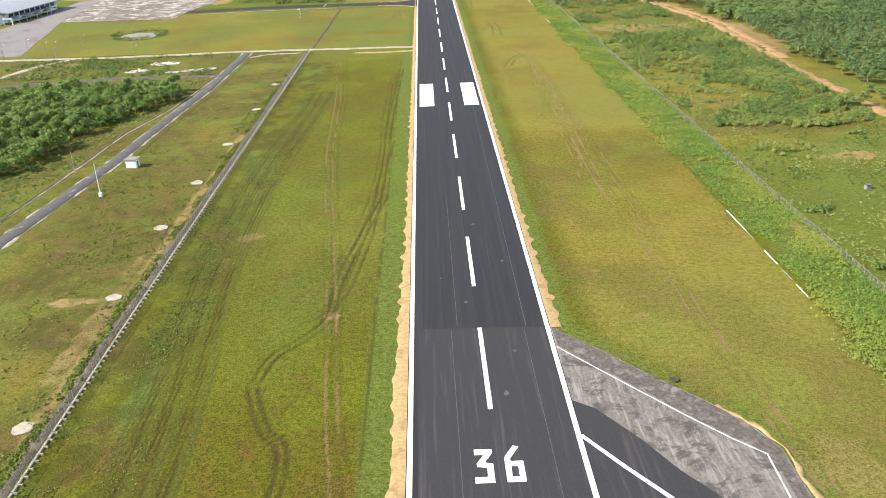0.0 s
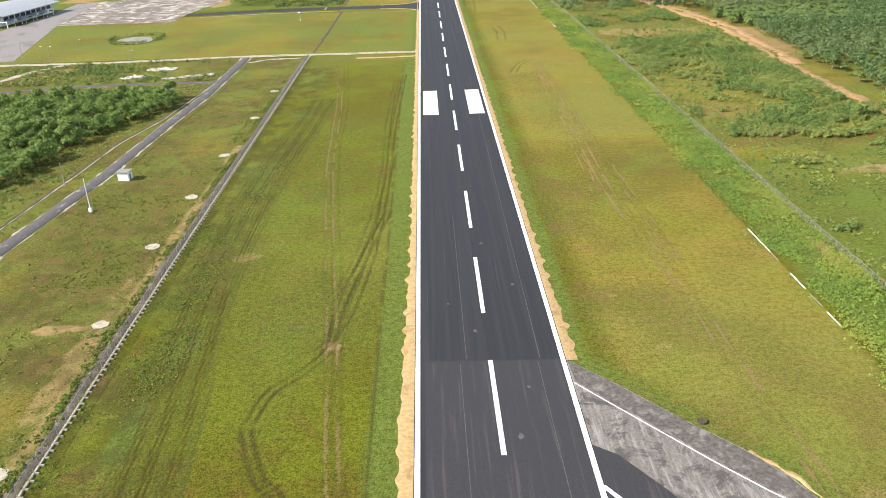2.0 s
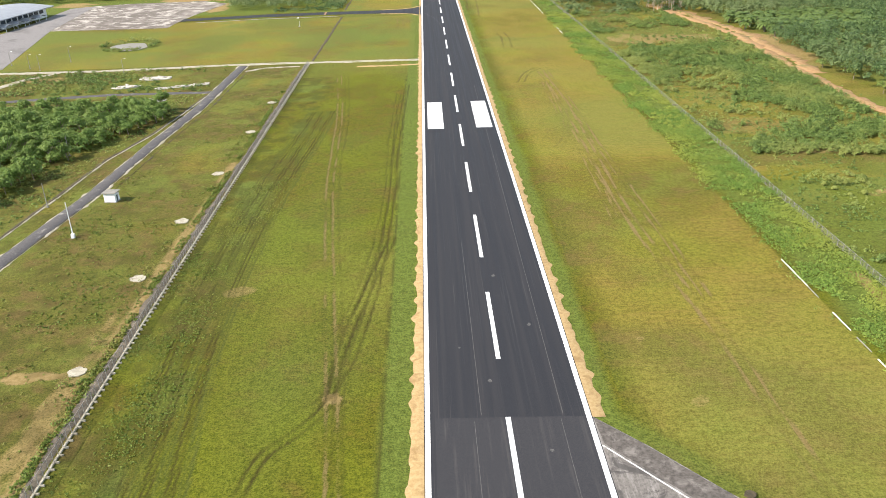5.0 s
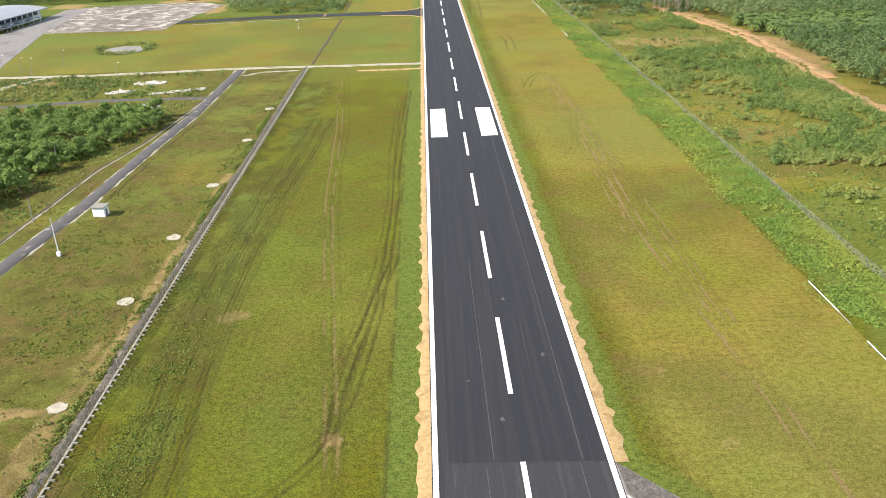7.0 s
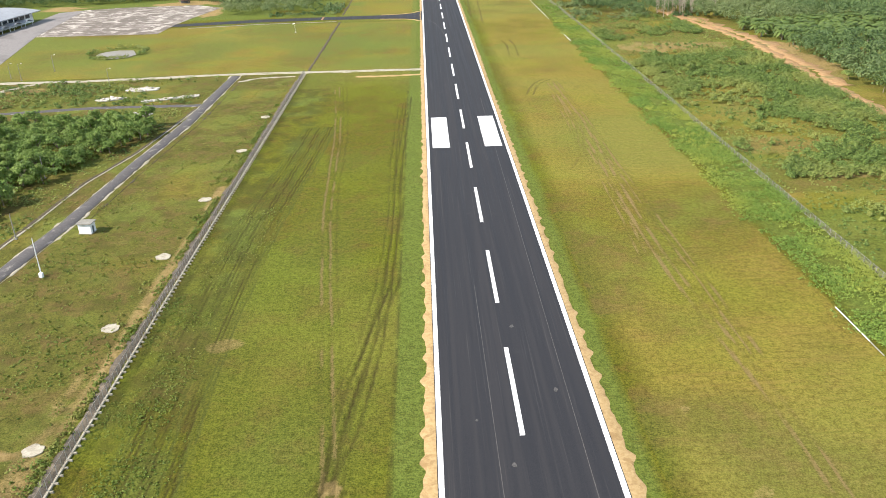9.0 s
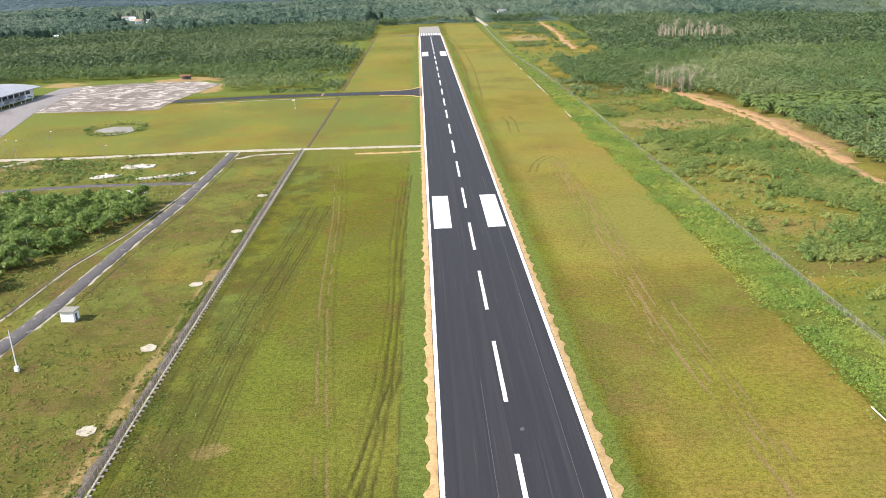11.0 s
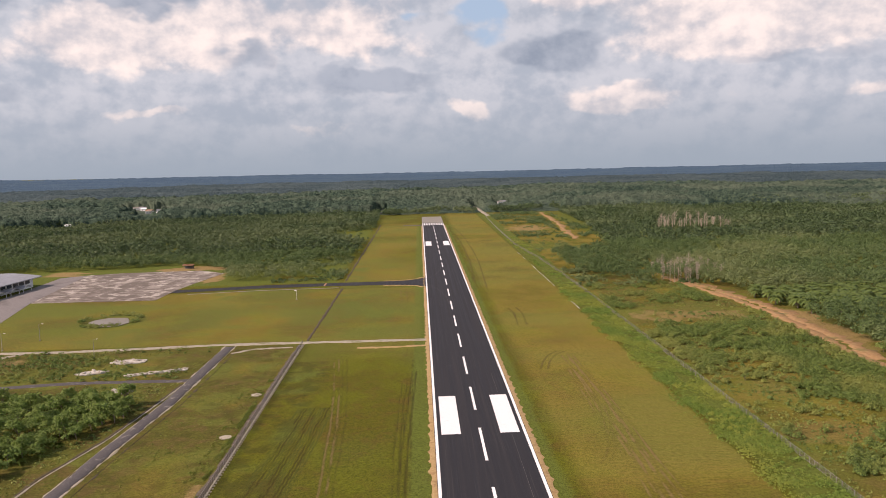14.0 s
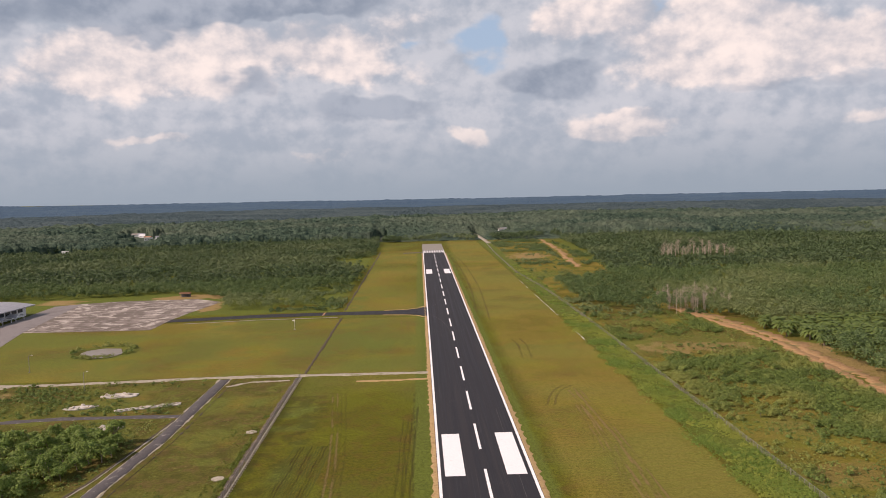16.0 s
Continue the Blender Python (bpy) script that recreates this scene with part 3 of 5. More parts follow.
def wheel_ruts(points, gauge, width, soil_k, rut_k, lush_k, seed):
    """A pair of wheel tracks along a line that runs up the field."""
    pts = sorted(curve_through(points), key=lambda q: q[1])
    py, px = [q[1] for q in pts], [q[0] for q in pts]
    cx = np.interp(Y, py, px) + 0.5 * (field(0 * X, Y, 11, seed) - 0.5)
    slope = np.interp(Y, py, np.gradient(px, py))
    on = (Y > py[0]) * (Y < py[-1]) * step_in(Y, py[0], py[0] + 6)
    c2 = 1 / np.sqrt(1 + slope ** 2)
    for s in (-0.5, 0.5):
        d = np.abs(X - cx - s * gauge / c2) * c2
        k = on * (1 - step_in(d, width * 0.3, width * 0.95)) * (0.55 + 0.45 * step_in(field(X + 40 * s, Y, 9, seed + 1), 0.25, 0.6))
        np.maximum(soil, soil_k * k, out=soil)
        np.maximum(rut, rut_k * k, out=rut)
        np.maximum(lush, lush_k * k, out=lush)
        Z[...] -= 0.12 * rut_k * k


Z = 0.05 * (n3 - 0.5) + 0.05 * (n1 - 0.5) - 0.06
wheel_ruts([(-24.1, 116), (-27.8, 94), (-32.0, 67), (-33.8, 51), (-34.2, 37.1), (-38.8, 28.3), (-43.7, 22.4), (-45.8, 16), (-46.6, 9.4)], 1.9, 0.6, 0.20, 1.0, 0, 31)
wheel_ruts([(-46.6, 9.6), (-42, -3), (-38, -8.6), (-37, -16.6), (-38, -23), (-40, -34)], 1.9, 0.7, 0.40, 1.0, 0, 33)
wheel_ruts([(-60, 334), (-52, 252), (-47, 163), (-38.2, 76), (-33.4, 34), (-30.5, 4.5), (-27.6, -17), (-25, -40)], 2.2, 0.9, 0.50, 0.35, 0, 35)
wheel_ruts([(-56, 334), (-49, 252), (-45, 163), (-36.2, 76), (-32, 34), (-29.5, 4.5), (-26, -17)], 1.9, 0.45, 0.2, 0.45, 0, 36)
wheel_ruts([(-22.8, 307), (-25.4, 214), (-25.7, 139), (-28.3, 76), (-33.6, 42), (-41, 33)], 1.8, 0.5, 0.25, 0.9, 0, 39)
wheel_ruts([(-27, 290), (-28, 214), (-27.5, 139), (-31, 84), (-36, 60)], 1.8, 0.45, 0.2, 0.6, 0, 40)
wheel_ruts([(47.3, 327), (48.5, 261), (47, 187), (45.7, 127), (47.2, 90), (49.2, 60), (50, 20), (53, -30)], 2.6, 0.9, 0.60, 0.35, 0, 43)
wheel_ruts([(50, 330), (51.5, 261), (51, 187), (51.7, 127), (52, 70)], 2.0, 0.8, 0.56, 0.35, 0, 47)
wheel_ruts([(46, 310), (44, 240), (43, 170), (41, 120)], 2.0, 0.8, 0.5, 0.2, 0, 48)
wheel_ruts([(47.3, 250), (41, 210), (34, 192)], 2.0, 0.5, 0.42, 0.3, 0, 51)
wheel_ruts([(24, 1050), (30, 900), (30, 700), (24, 520)], 8.0, 1.1, 0.40, 0.5, 0, 75)
wheel_ruts([(33, 300), (40, 325), (47, 335)], 3.0, 0.7, 0.45, 0.6, 0, 79)
wheel_ruts([(37, 395), (38.5, 430), (37, 450)], 5.0, 0.9, 0.45, 0.7, 0, 83)
wheel_ruts([(-30, 480), (-32, 530)], 4.0, 0.9, 0.5, 0.3, 0, 84)
for i in range(7):
    x = -75 + 2.1 * i
    wheel_ruts([(x + 9, 260), (x + 6, 210), (x + 2, 150), (x + 1, 95), (x + 2, 60), (x + 5, 25), (x + 8, -10), (x + 9, -60)], 1.1, 0.5, 0.05, 0.95 if i % 2 else 0.6, 0.6 if i % 2 == 0 else 0.1, 85 + 2 * i)
np.maximum(lush, 0.9 * (1 - step_in(np.hypot((X + 69) / 3.0, (Y - 12) / 12) + 0.8 * (n1 - 0.5), 0.5, 1.2)), out=lush)
np.maximum(lush, 0.6 * (1 - step_in(np.hypot((X + 66) / 4.0, (Y - 40) / 10) + 0.8 * (n1 - 0.5), 0.5, 1.2)), out=lush)
# worn brown smear along the vehicle line on the east strip
worn = np.interp(Y, [-30, 35, 52, 92, 130, 190, 330], [55, 53, 50.5, 45.5, 44, 47, 48])
np.maximum(soil, 0.24 * (1 - step_in(np.abs(X - worn) + 3 * (n1 - 0.5), 1.2, 4.5)) * (Y < 330), out=soil)
# thin dark furrow along the west verge
np.maximum(rut, 0.7 * (1 - step_in(np.abs(X + 23.6 - 0.5 * (n1 - 0.5)), 0.15, 0.55)) * step_in(n3, 0.3, 0.6) * (Y < 330), out=rut)
# dark mottling in the rough west of the fence
np.maximum(rut, scrub_w * np.clip(1.5 * field(X, Y, 5, 71) * field(X, Y, 2.2, 72) - 0.38, 0, 0.42) * (Y < 366), out=rut)
rough = np.maximum(scrub_w * (Y < 366) * np.clip(1.15 - 0.9 * step_in(n2, 0.55, 0.85), 0, 1), scrub_e * np.clip(1.6 * step_in(n2, 0.25, 0.55) + 0.3 * n1 - 0.1, 0, 0.75) * (Y > 165) * (Y < 620))
rough = np.where((X > 96) & (Y > 190) & (Y < 300), 0.35 * rough, rough)
dry = np.maximum(dry, scrub_e * (Y > 165) * (Y < 620) * np.clip(0.4 + 0.9 * (n1 - 0.3), 0, 1))
rough = np.maximum(rough, step_in(-X, 60, 72) * (X > -81) * np.clip(1.6 * field(X, Y, 9, 76) - 0.4, 0, 0.9) * (Y < 130))
rough = np.maximum(rough, mid * np.clip(1.9 * field(X, Y, 40, 77) - 0.80 + 0.5 * (n1 - 0.5), 0, 0.55))
rough = np.maximum(rough, east * np.clip(1.9 * field(X, Y, 16, 78) * field(X, Y, 55, 79) - 0.45, 0, 0.6))
rough *= 1 - 0.8 * np.clip(lush * 1.2 - 0.35, 0, 1)
np.maximum(rut, step_in(-X, 56, 66) * (X > -81) * np.clip(1.5 * field(X, Y, 4, 73) * (0.4 + field(X, Y, 1.8, 75)) - 0.45, 0, 0.5) * (Y < 330), out=rut)
# ponds and drains lie a little lower than the grass
Z += RISE(X, Y)
dp = np.hypot((X + 209) / 15, (Y - 445) / 16)
Z -= 0.9 * (1 - step_in(dp, 0.75, 1.05))
lush = np.maximum(lush, 0.9 * step_in(dp, 0.8, 1.0) * (1 - step_in(dp, 1.2, 1.6)))
soil *= (dp > 1.2)
forest_floor = ((X > 190) | (X < -86)) & (Y > 580) | (X > 200) & (Y > 200)
lush = np.where(forest_floor & (field(X, Y, 20, 9) < 0.8), np.maximum(lush, 0.8), lush)
dry = np.where(forest_floor, dry * 0.3, dry)
far = step_in(np.hypot(X, Y), 1250, 1400)
lush *= 1 - 0.6 * far
verts = np.stack([X, Y, Z], -1).reshape(-1, 3)
ny, nx = X.shape
ids = np.arange(nx * ny).reshape(ny, nx)
quads = np.stack([ids[:-1, :-1], ids[:-1, 1:], ids[1:, 1:], ids[1:, :-1]], -1).reshape(-1, 4)
gm = to_mesh("ground", verts, quads, GROUND, True)
col = gm.attributes.new("zone", "FLOAT_COLOR", "POINT")
col.data.foreach_set("color", np.stack([soil, lush, dry, rut], -1).astype(np.float32).ravel())
ra = gm.attributes.new("rough", "FLOAT", "POINT")
ra.data.foreach_set("value", rough.astype(np.float32).ravel())
tagged(new("ground", gm), "mown airfield grass, green and sun-dried yellow, with bare soil patches", "grass", kind="structure")

def painted_line(points, width, z, parent, name, label, mat=None):
    bm = bmesh.new()
    for (x0, y0), (x1, y1) in zip(points[:-1], points[1:]):
        d = Vector((x1 - x0, y1 - y0)).normalized()
        o = Vector((-d.y, d.x)) * width / 2
        e = d * width * 0.3
        f = bm.faces.new([bm.verts.new((*q, z)) for q in (Vector((x0, y0)) - o - e, Vector((x1, y1)) - o + e, Vector((x1, y1)) + o + e, Vector((x0, y0)) + o - e)])
        z += 0.002
    r = bmesh.ops.extrude_face_region(bm, geom=bm.faces[:])
    for v in r["geom"]:
        if isinstance(v, bmesh.types.BMVert):
            v.co.z -= 0.012
    part(name, bm, mat or PAINT, parent, label)


# ---- paving ----
runway = tagged(new("runway", bm_mesh("runway", slab([(-15.7, -260), (15.7, -260), (15.7, 1150), (-15.7, 1150)], -0.3, 0.06), ASPHALT)), "dark asphalt runway with white painted markings", "runway", kind="structure")
part("overlay", slab([(-13.6, -240), (15.2, -240), (15.2, 29.4), (-13.6, 30.4)], 0.04, 0.066), SEAM, runway, "slightly greyer resurfaced asphalt")
for x in (-15.05, 15.05):
    part("edge_line", slab([(x - 0.48, -240), (x + 0.48, -240), (x + 0.48, 1148), (x - 0.48, 1148)], 0.05, 0.082), PAINT, runway, "white edge line")
stripe = bm_mesh("centreline_stripe", slab([(-0.47, 0), (0.47, 0), (0.47, 30), (-0.47, 30)], 0.05, 0.082), PAINT)
for k in range(0, 22):
    part("centreline_stripe", stripe, PAINT, runway, at=pose(0, 50 * k, 0))
for y, d in ((224.4, 43.5), (829, 46)):
    for x in (-13.3, 6.7):
        part("aiming_point_mark", slab([(x, y), (x + 6.6, y), (x + 6.6, y + d), (x, y + d)], 0.05, 0.082), PAINT, runway, "broad white aiming point block")
bar = bm_mesh("threshold_stripe", slab([(-0.9, 0), (0.9, 0), (0.9, 38), (-0.9, 38)], 0.05, 0.082), PAINT)
for k in range(8):
    part("threshold_stripe", bar, PAINT, runway, at=pose(-12.6 + 3.6 * k, 1109, 0))
THREE = [(-3.9, -11.5), (-0.8, -11.5), (-0.8, -12.6), (-2.2, -15.0), (-0.8, -15.4), (-0.8, -20.1), (-4.1, -20.1), (-4.1, -18.6), (-1.9, -18.6), (-1.9, -16.4), (-3.6, -16.0), (-3.6, -15.2), (-2.3, -13.0), (-3.9, -13.0)]
part("numeral", slab(THREE, 0.05, 0.082), PAINT, runway, "white painted runway numeral 3")
part("numeral", slab([(3.0, -10.8), (1.2, -13.9), (1.2, -20.1), (2.2, -20.1), (2.2, -14.2), (4.0, -11.2)], 0.05, 0.082), PAINT, runway, "white painted runway numeral 6")
part("numeral", slab([(2.2, -14.9), (4.4, -14.9), (4.4, -20.1), (2.2, -20.1), (2.2, -18.8), (3.4, -18.8), (3.4, -16.2), (2.2, -16.2)], 0.05, 0.082), PAINT, runway, "white painted bowl of the numeral 6")
SCUFF = plain("pale_scuffs", (0.055, 0.052, 0.050), (0.11, 0.105, 0.10), 2.0, 0.9, 0.1)
for x, y0, y1 in ((-6.3, -200, 29), (9.8, -200, 29), (10.4, 30.5, 300), (-4.9, 31, 110)):
    part("seam", slab([(x - 0.06, y0), (x + 0.06, y0), (x + 0.06, y1), (x - 0.06, y1)], 0.05, 0.0685), SCUFF, runway, "thin pale joint between asphalt lanes")
for i, (x, y, r) in enumerate(((3.6, 4.8, 0.9), (8.2, 63.6, 0.7), (-2.4, 42, 0.6), (6.8, 20, 0.6), (-8.0, 55, 0.4), (2.2, 89, 0.8))):
    g0 = np.random.default_rng(60 + i)
    part("scuff", slab([(x + r * (0.5 + 0.8 * g0.random()) * math.cos(0.628 * k) * 0.7, y + r * (0.5 + 0.8 * g0.random()) * math.sin(0.628 * k)) for k in range(10)], 0.05, 0.070), SCUFF, runway, "pale scuffed spot")
painted_line([(-1.0, 470), (-2.5, 500), (-6, 525), (-12, 548), (-20, 562), (-40, 566.5), (-90, 567.6), (-200, 556)], 0.22, 0.075, runway, "lead_in_line", "thin faded taxi lead-in line", SCUFF)
painted_line([(-1.0, 665), (-2.5, 635), (-6, 610), (-12, 588), (-20, 574), (-34, 568.5)], 0.22, 0.095, runway, "lead_in_line", "thin faded taxi lead-in line", SCUFF)
tagged(new("stopway", bm_mesh("stopway", slab([(-16, 1150), (16, 1150), (16, 1287), (-16, 1287)], -0.3, 0.05), CONCRETE)), "pale grey concrete stopway past the runway end", "stopway", kind="structure")
tagged(new("turn_stub", bm_mesh("turn_stub", slab([(-44, 1106), (-15.7, 1108), (-15.7, 1122), (-44, 1119)], -0.3, 0.05), OLD_ASPHALT)), "short dark asphalt stub beside the threshold", "pavement", kind="structure")

pad = tagged(new("turn_pad", bm_mesh("turn_pad", slab([(15.7, 29.2), (24, 20), (33.6, 8), (41.3, -0.7), (46.4, -7.9), (49.2, -14.4), (49, -40), (40, -70), (15.7, -90)], -0.3, 0.05), STAINED)), "stained old concrete turning pad beside the runway", "pavement", kind="structure")
part("asphalt_wedge", slab([(15.7, 1.8), (19.6, -1.1), (25.8, -10.4), (30.1, -18.6), (35, -25.6), (40, -34), (30, -60), (15.7, -80)], 0.03, 0.062), SEAM, pad, "new black asphalt wedge")


part("worn_rim", slab([(15.8, 28.9), (24, 19.7), (33.6, 7.7), (41.3, -1.0), (46.2, -8.2), (48.9, -14.5), (48.7, -40), (46.6, -26), (46.8, -16), (42.2, -10.9), (36.3, -4.0), (27.6, 6.9), (16.3, 21.3)], 0.03, 0.058), RIM, pad, "dark worn asphalt rim")
tagged(ribbon("sand_verge", [(42, -1.5), (47, -8), (50, -14.5), (49.8, -40)], 1.6, SAND, 0.03, 0.8, 0.7, 29, broken=False), "pale sand washed along the pad's edge", "shoulder", kind="structure")
painted_line([(15.9, 20.8), (27.1, 6.5), (35.8, -4.4), (41.7, -11.3), (46.1, -15.7), (45.6, -25.8), (44, -45)], 0.34, 0.07, pad, "border_line", "thin faded white border line", FADED)
painted_line([(15.6, -8.9), (21.4, -17.6), (26.9, -25.2), (33, -34)], 0.8, 0.085, pad, "guide_line", "white guide line")


def shoulder(side, y0, y1, seed):
    """Sandy strip with scalloped outer edge."""
    ys = np.arange(y0, y1, 0.6)
    phase = (ys / 8.3 + 0.35 * field(0 * ys, ys, 40, seed)) % 1.0
    bump = np.maximum(0, 1 - np.abs(phase - 0.5) / 0.22) ** 0.7
    wid = 1.75 + 0.85 * bump * (0.1 + 1.2 * field(0 * ys + 5, ys, 9, seed)) + 0.7 * (field(0 * ys, ys, 2.2, seed + 1) - 0.5) + 1.1 * (1 - step_in(ys, 0, 90))
    a = np.stack([0 * ys + side * 15.65, ys, 0 * ys + 0.045], 1)
    b = np.stack([side * (15.65 + wid * 0.8), ys, 0 * ys + 0.06], 1)
    c2 = np.stack([side * (15.65 + wid), ys, 0 * ys - 0.1], 1)
    m = len(ys)
    i = np.arange(m - 1)
    f = np.concatenate([np.stack([i, i + 1, i + 1 + m, i + m], 1), np.stack([i + m, i + 1 + m, i + 1 + 2 * m, i + 2 * m], 1)])
    tagged(new("sand_shoulder", to_mesh("sand_shoulder", np.concatenate([a, b, c2]), f, SAND)), "pale orange sandy shoulder with ragged edge along the runway", "shoulder", kind="structure")


shoulder(-1, -160, 1100, 5)
shoulder(1, 29, 1100, 8)

ROAD = [(-150, -150), (-141, -30), (-134, 87), (-126.3, 160), (-123.3, 220), (-119.4, 270), (-118, 368)]
CANAL = [(-158, -150), (-149, -10), (-142, 103), (-140.2, 129), (-137.4, 165), (-135.5, 198), (-128, 233), (-123.5, 281), (-122, 300)]
tagged(ribbon("perimeter_road", ROAD, 4.6, OLD_ASPHALT, 0.07, 2.0, 0.2, 2), "narrow worn grey asphalt perimeter road", "road", kind="structure")
tagged(ribbon("drain_bank", [(x + 0.8, y) for x, y in CANAL], 0.35, PALE_ROAD, 0.10, 2.0, 0.2, 9), "pale bank of an open roadside drain", "drain", kind="structure")
tagged(ribbon("drain", CANAL, 1.1, MUD, 0.05, 2.0, 0.3, 4), "dark muddy open roadside drain", "drain", kind="structure")
tagged(ribbon("cross_track", [(-330, 378), (-272, 368.5), (-200, 366), (-122, 371.5), (-70, 370.5), (-16.2, 369)], 4.6, PALE_ROAD, 0.06, 2.0, 0.7, 6), "pale gravel service track crossing the grass", "track", kind="structure")
tagged(ribbon("spur_track", [(-222, 367), (-236, 345), (-244, 315)], 4.0, PALE_ROAD, 0.055, 2.0, 0.7, 7), "pale gravel spur track", "track", kind="structure")
tagged(ribbon("side_road", [(-300, 288), (-234, 294.5), (-212, 300), (-172, 306), (-121, 304)], 4.6, OLD_ASPHALT, 0.055, 2.0, 0.5, 10), "old grey asphalt side road", "road", kind="structure")
tagged(ribbon("sand_patch", [(-52, 355), (-38, 355.5), (-16.4, 356)], 3.6, SAND, 0.05, 1.0, 1.1, 12), "bare pale sand patch on the grass", "sand", kind="structure")
tagged(ribbon("sand_streak", [(-114, 352), (-104, 360), (-84, 361)], 2.0, PALE_ROAD, 0.05, 1.0, 0.7, 13), "thin pale sand streak on the grass", "sand", kind="structure")
tagged(ribbon("boundary_ditch", [(-79.2, 374), (-78, 520), (-77.8, 546)], 1.3, MUD, 0.045, 2.0, 0.4, 14), "dark overgrown boundary ditch", "ditch", kind="structure")
tagged(ribbon("boundary_ditch", [(-78.6, 582), (-77.5, 1068), (-78, 1140)], 1.5, MUD, 0.045, 4.0, 0.5, 15), "dark overgrown boundary ditch", "ditch", kind="structure")
tagged(ribbon("dirt_shoulder", [(x + 6.5, y) for x, y in TRACK if y > 280], 9.0, DIRT, 0.06, 2.0, 3.6, 27), "bare orange earth beside the dirt track", "track", kind="structure")
tagged(ribbon("dirt_track", TRACK, 5.2, DIRT, 0.10, 2.0, 1.6, 16), "orange laterite dirt track through the scrub", "track", kind="structure")
tagged(ribbon("dirt_clearing", [(161, 860), (166, 960), (177, 1077), (184, 1200), (190, 1330)], 6.5, DIRT, 0.08, 4.0, 3.0, 17), "orange dirt clearing between the trees", "track", kind="structure")
tagged(ribbon("far_road", [(95, 1270), (93, 1400), (90, 1560)], 7.0, PALE_ROAD, 0.08, 6.0, 1.0, 18), "pale far road past the runway end", "road", kind="structure")
tagged(ribbon("far_road", [(-99, 1250), (-95, 1380), (-89, 1545)], 9.0, OLD_ASPHALT, 0.08, 6.0, 1.0, 19), "grey far road among the trees", "road", kind="structure")

tagged(ribbon("gravel_strip", [(-82.8, -150), (-82.6, 100), (-82.3, 366)], 1.9, GRAVEL, 0.02, 1.0, 0.35, 24), "grey-brown gravel strip behind the fence", "gravel", kind="structure")
tagged(ribbon("road_verge", [(x + 2.8, y) for x, y in ROAD], 0.9, PALE_ROAD, 0.03, 1.0, 0.6, 25, broken=True), "patchy pale gravel verge along the road", "gravel", kind="structure")
tagged(ribbon("road_verge", [(x - 2.7, y) for x, y in ROAD], 0.45, PALE_ROAD, 0.03, 1.0, 0.6, 26, broken=True), "patchy pale gravel verge along the road", "gravel", kind="structure")
tagged(ribbon("side_ditch", [(x + 5.6, y) for x, y in ROAD if y > 150], 0.55, MUD, 0.03, 1.0, 0.35, 28, broken=True), "thin dark ditch beside the road", "ditch", kind="structure")
taxi = slab([(-208, 549), (-140, 559), (-94, 560.5), (-46, 558), (-30, 555.5), (-21, 551), (-15.7, 543), (-15.7, 592), (-21, 583), (-30, 577.5), (-46, 575.5), (-94, 574.8), (-140, 573.5), (-205, 562)], -0.3, 0.055)
taxiway = tagged(new("taxiway", bm_mesh("taxiway", taxi, ASPHALT)), "dark asphalt taxiway leading from the runway to the apron", "taxiway", kind="structure")
part("holding_line", slab([(-93.6, 560.8), (-92.2, 560.8), (-92.2, 574.4), (-93.6, 574.4)], 0.05, 0.072), RUST, taxiway, "faded orange holding line")
tagged(ribbon("sand_verge", [(-48, 556), (-31, 553.6), (-22, 549.2), (-17, 541)], 1.8, SAND, 0.05, 1.0, 0.4, 21), "sandy verge round the taxiway fillet", "shoulder", kind="structure")
tagged(ribbon("sand_verge", [(-48, 577.5), (-31, 579.5), (-22, 585), (-17, 594)], 1.8, SAND, 0.05, 1.0, 0.4, 22), "sandy verge round the taxiway fillet", "shoulder", kind="structure")
tagged(ribbon("concrete_drain", [(-190, 541), (-140, 549), (-80, 551)], 1.1, CONCRETE, 0.06, 2.0, 0.1, 23), "pale concrete drain beside the taxiway", "drain", kind="structure")

tagged(new("apron", bm_mesh("apron", slab([(-294, 522), (-206, 519), (-205, 560), (-200, 596), (-190, 651), (-217, 674), (-284, 671), (-312, 662)], -0.3, 0.06), APRON)), "weathered patchy concrete aircraft apron", "apron", kind="structure")
tagged(new("forecourt", bm_mesh("forecourt", slab([(-262, 380), (-294.2, 522), (-312.2, 662), (-330, 650), (-326, 560), (-330, 470), (-340, 380)], -0.3, 0.055), FORECOURT)), "worn pale grey forecourt beside the terminal", "pavement", kind="structure")
tagged(new("pond", bm_mesh("pond", slab(POND, -0.9, -0.35), WATER)), "small muddy brown pond in the grass", "pond", kind="structure")

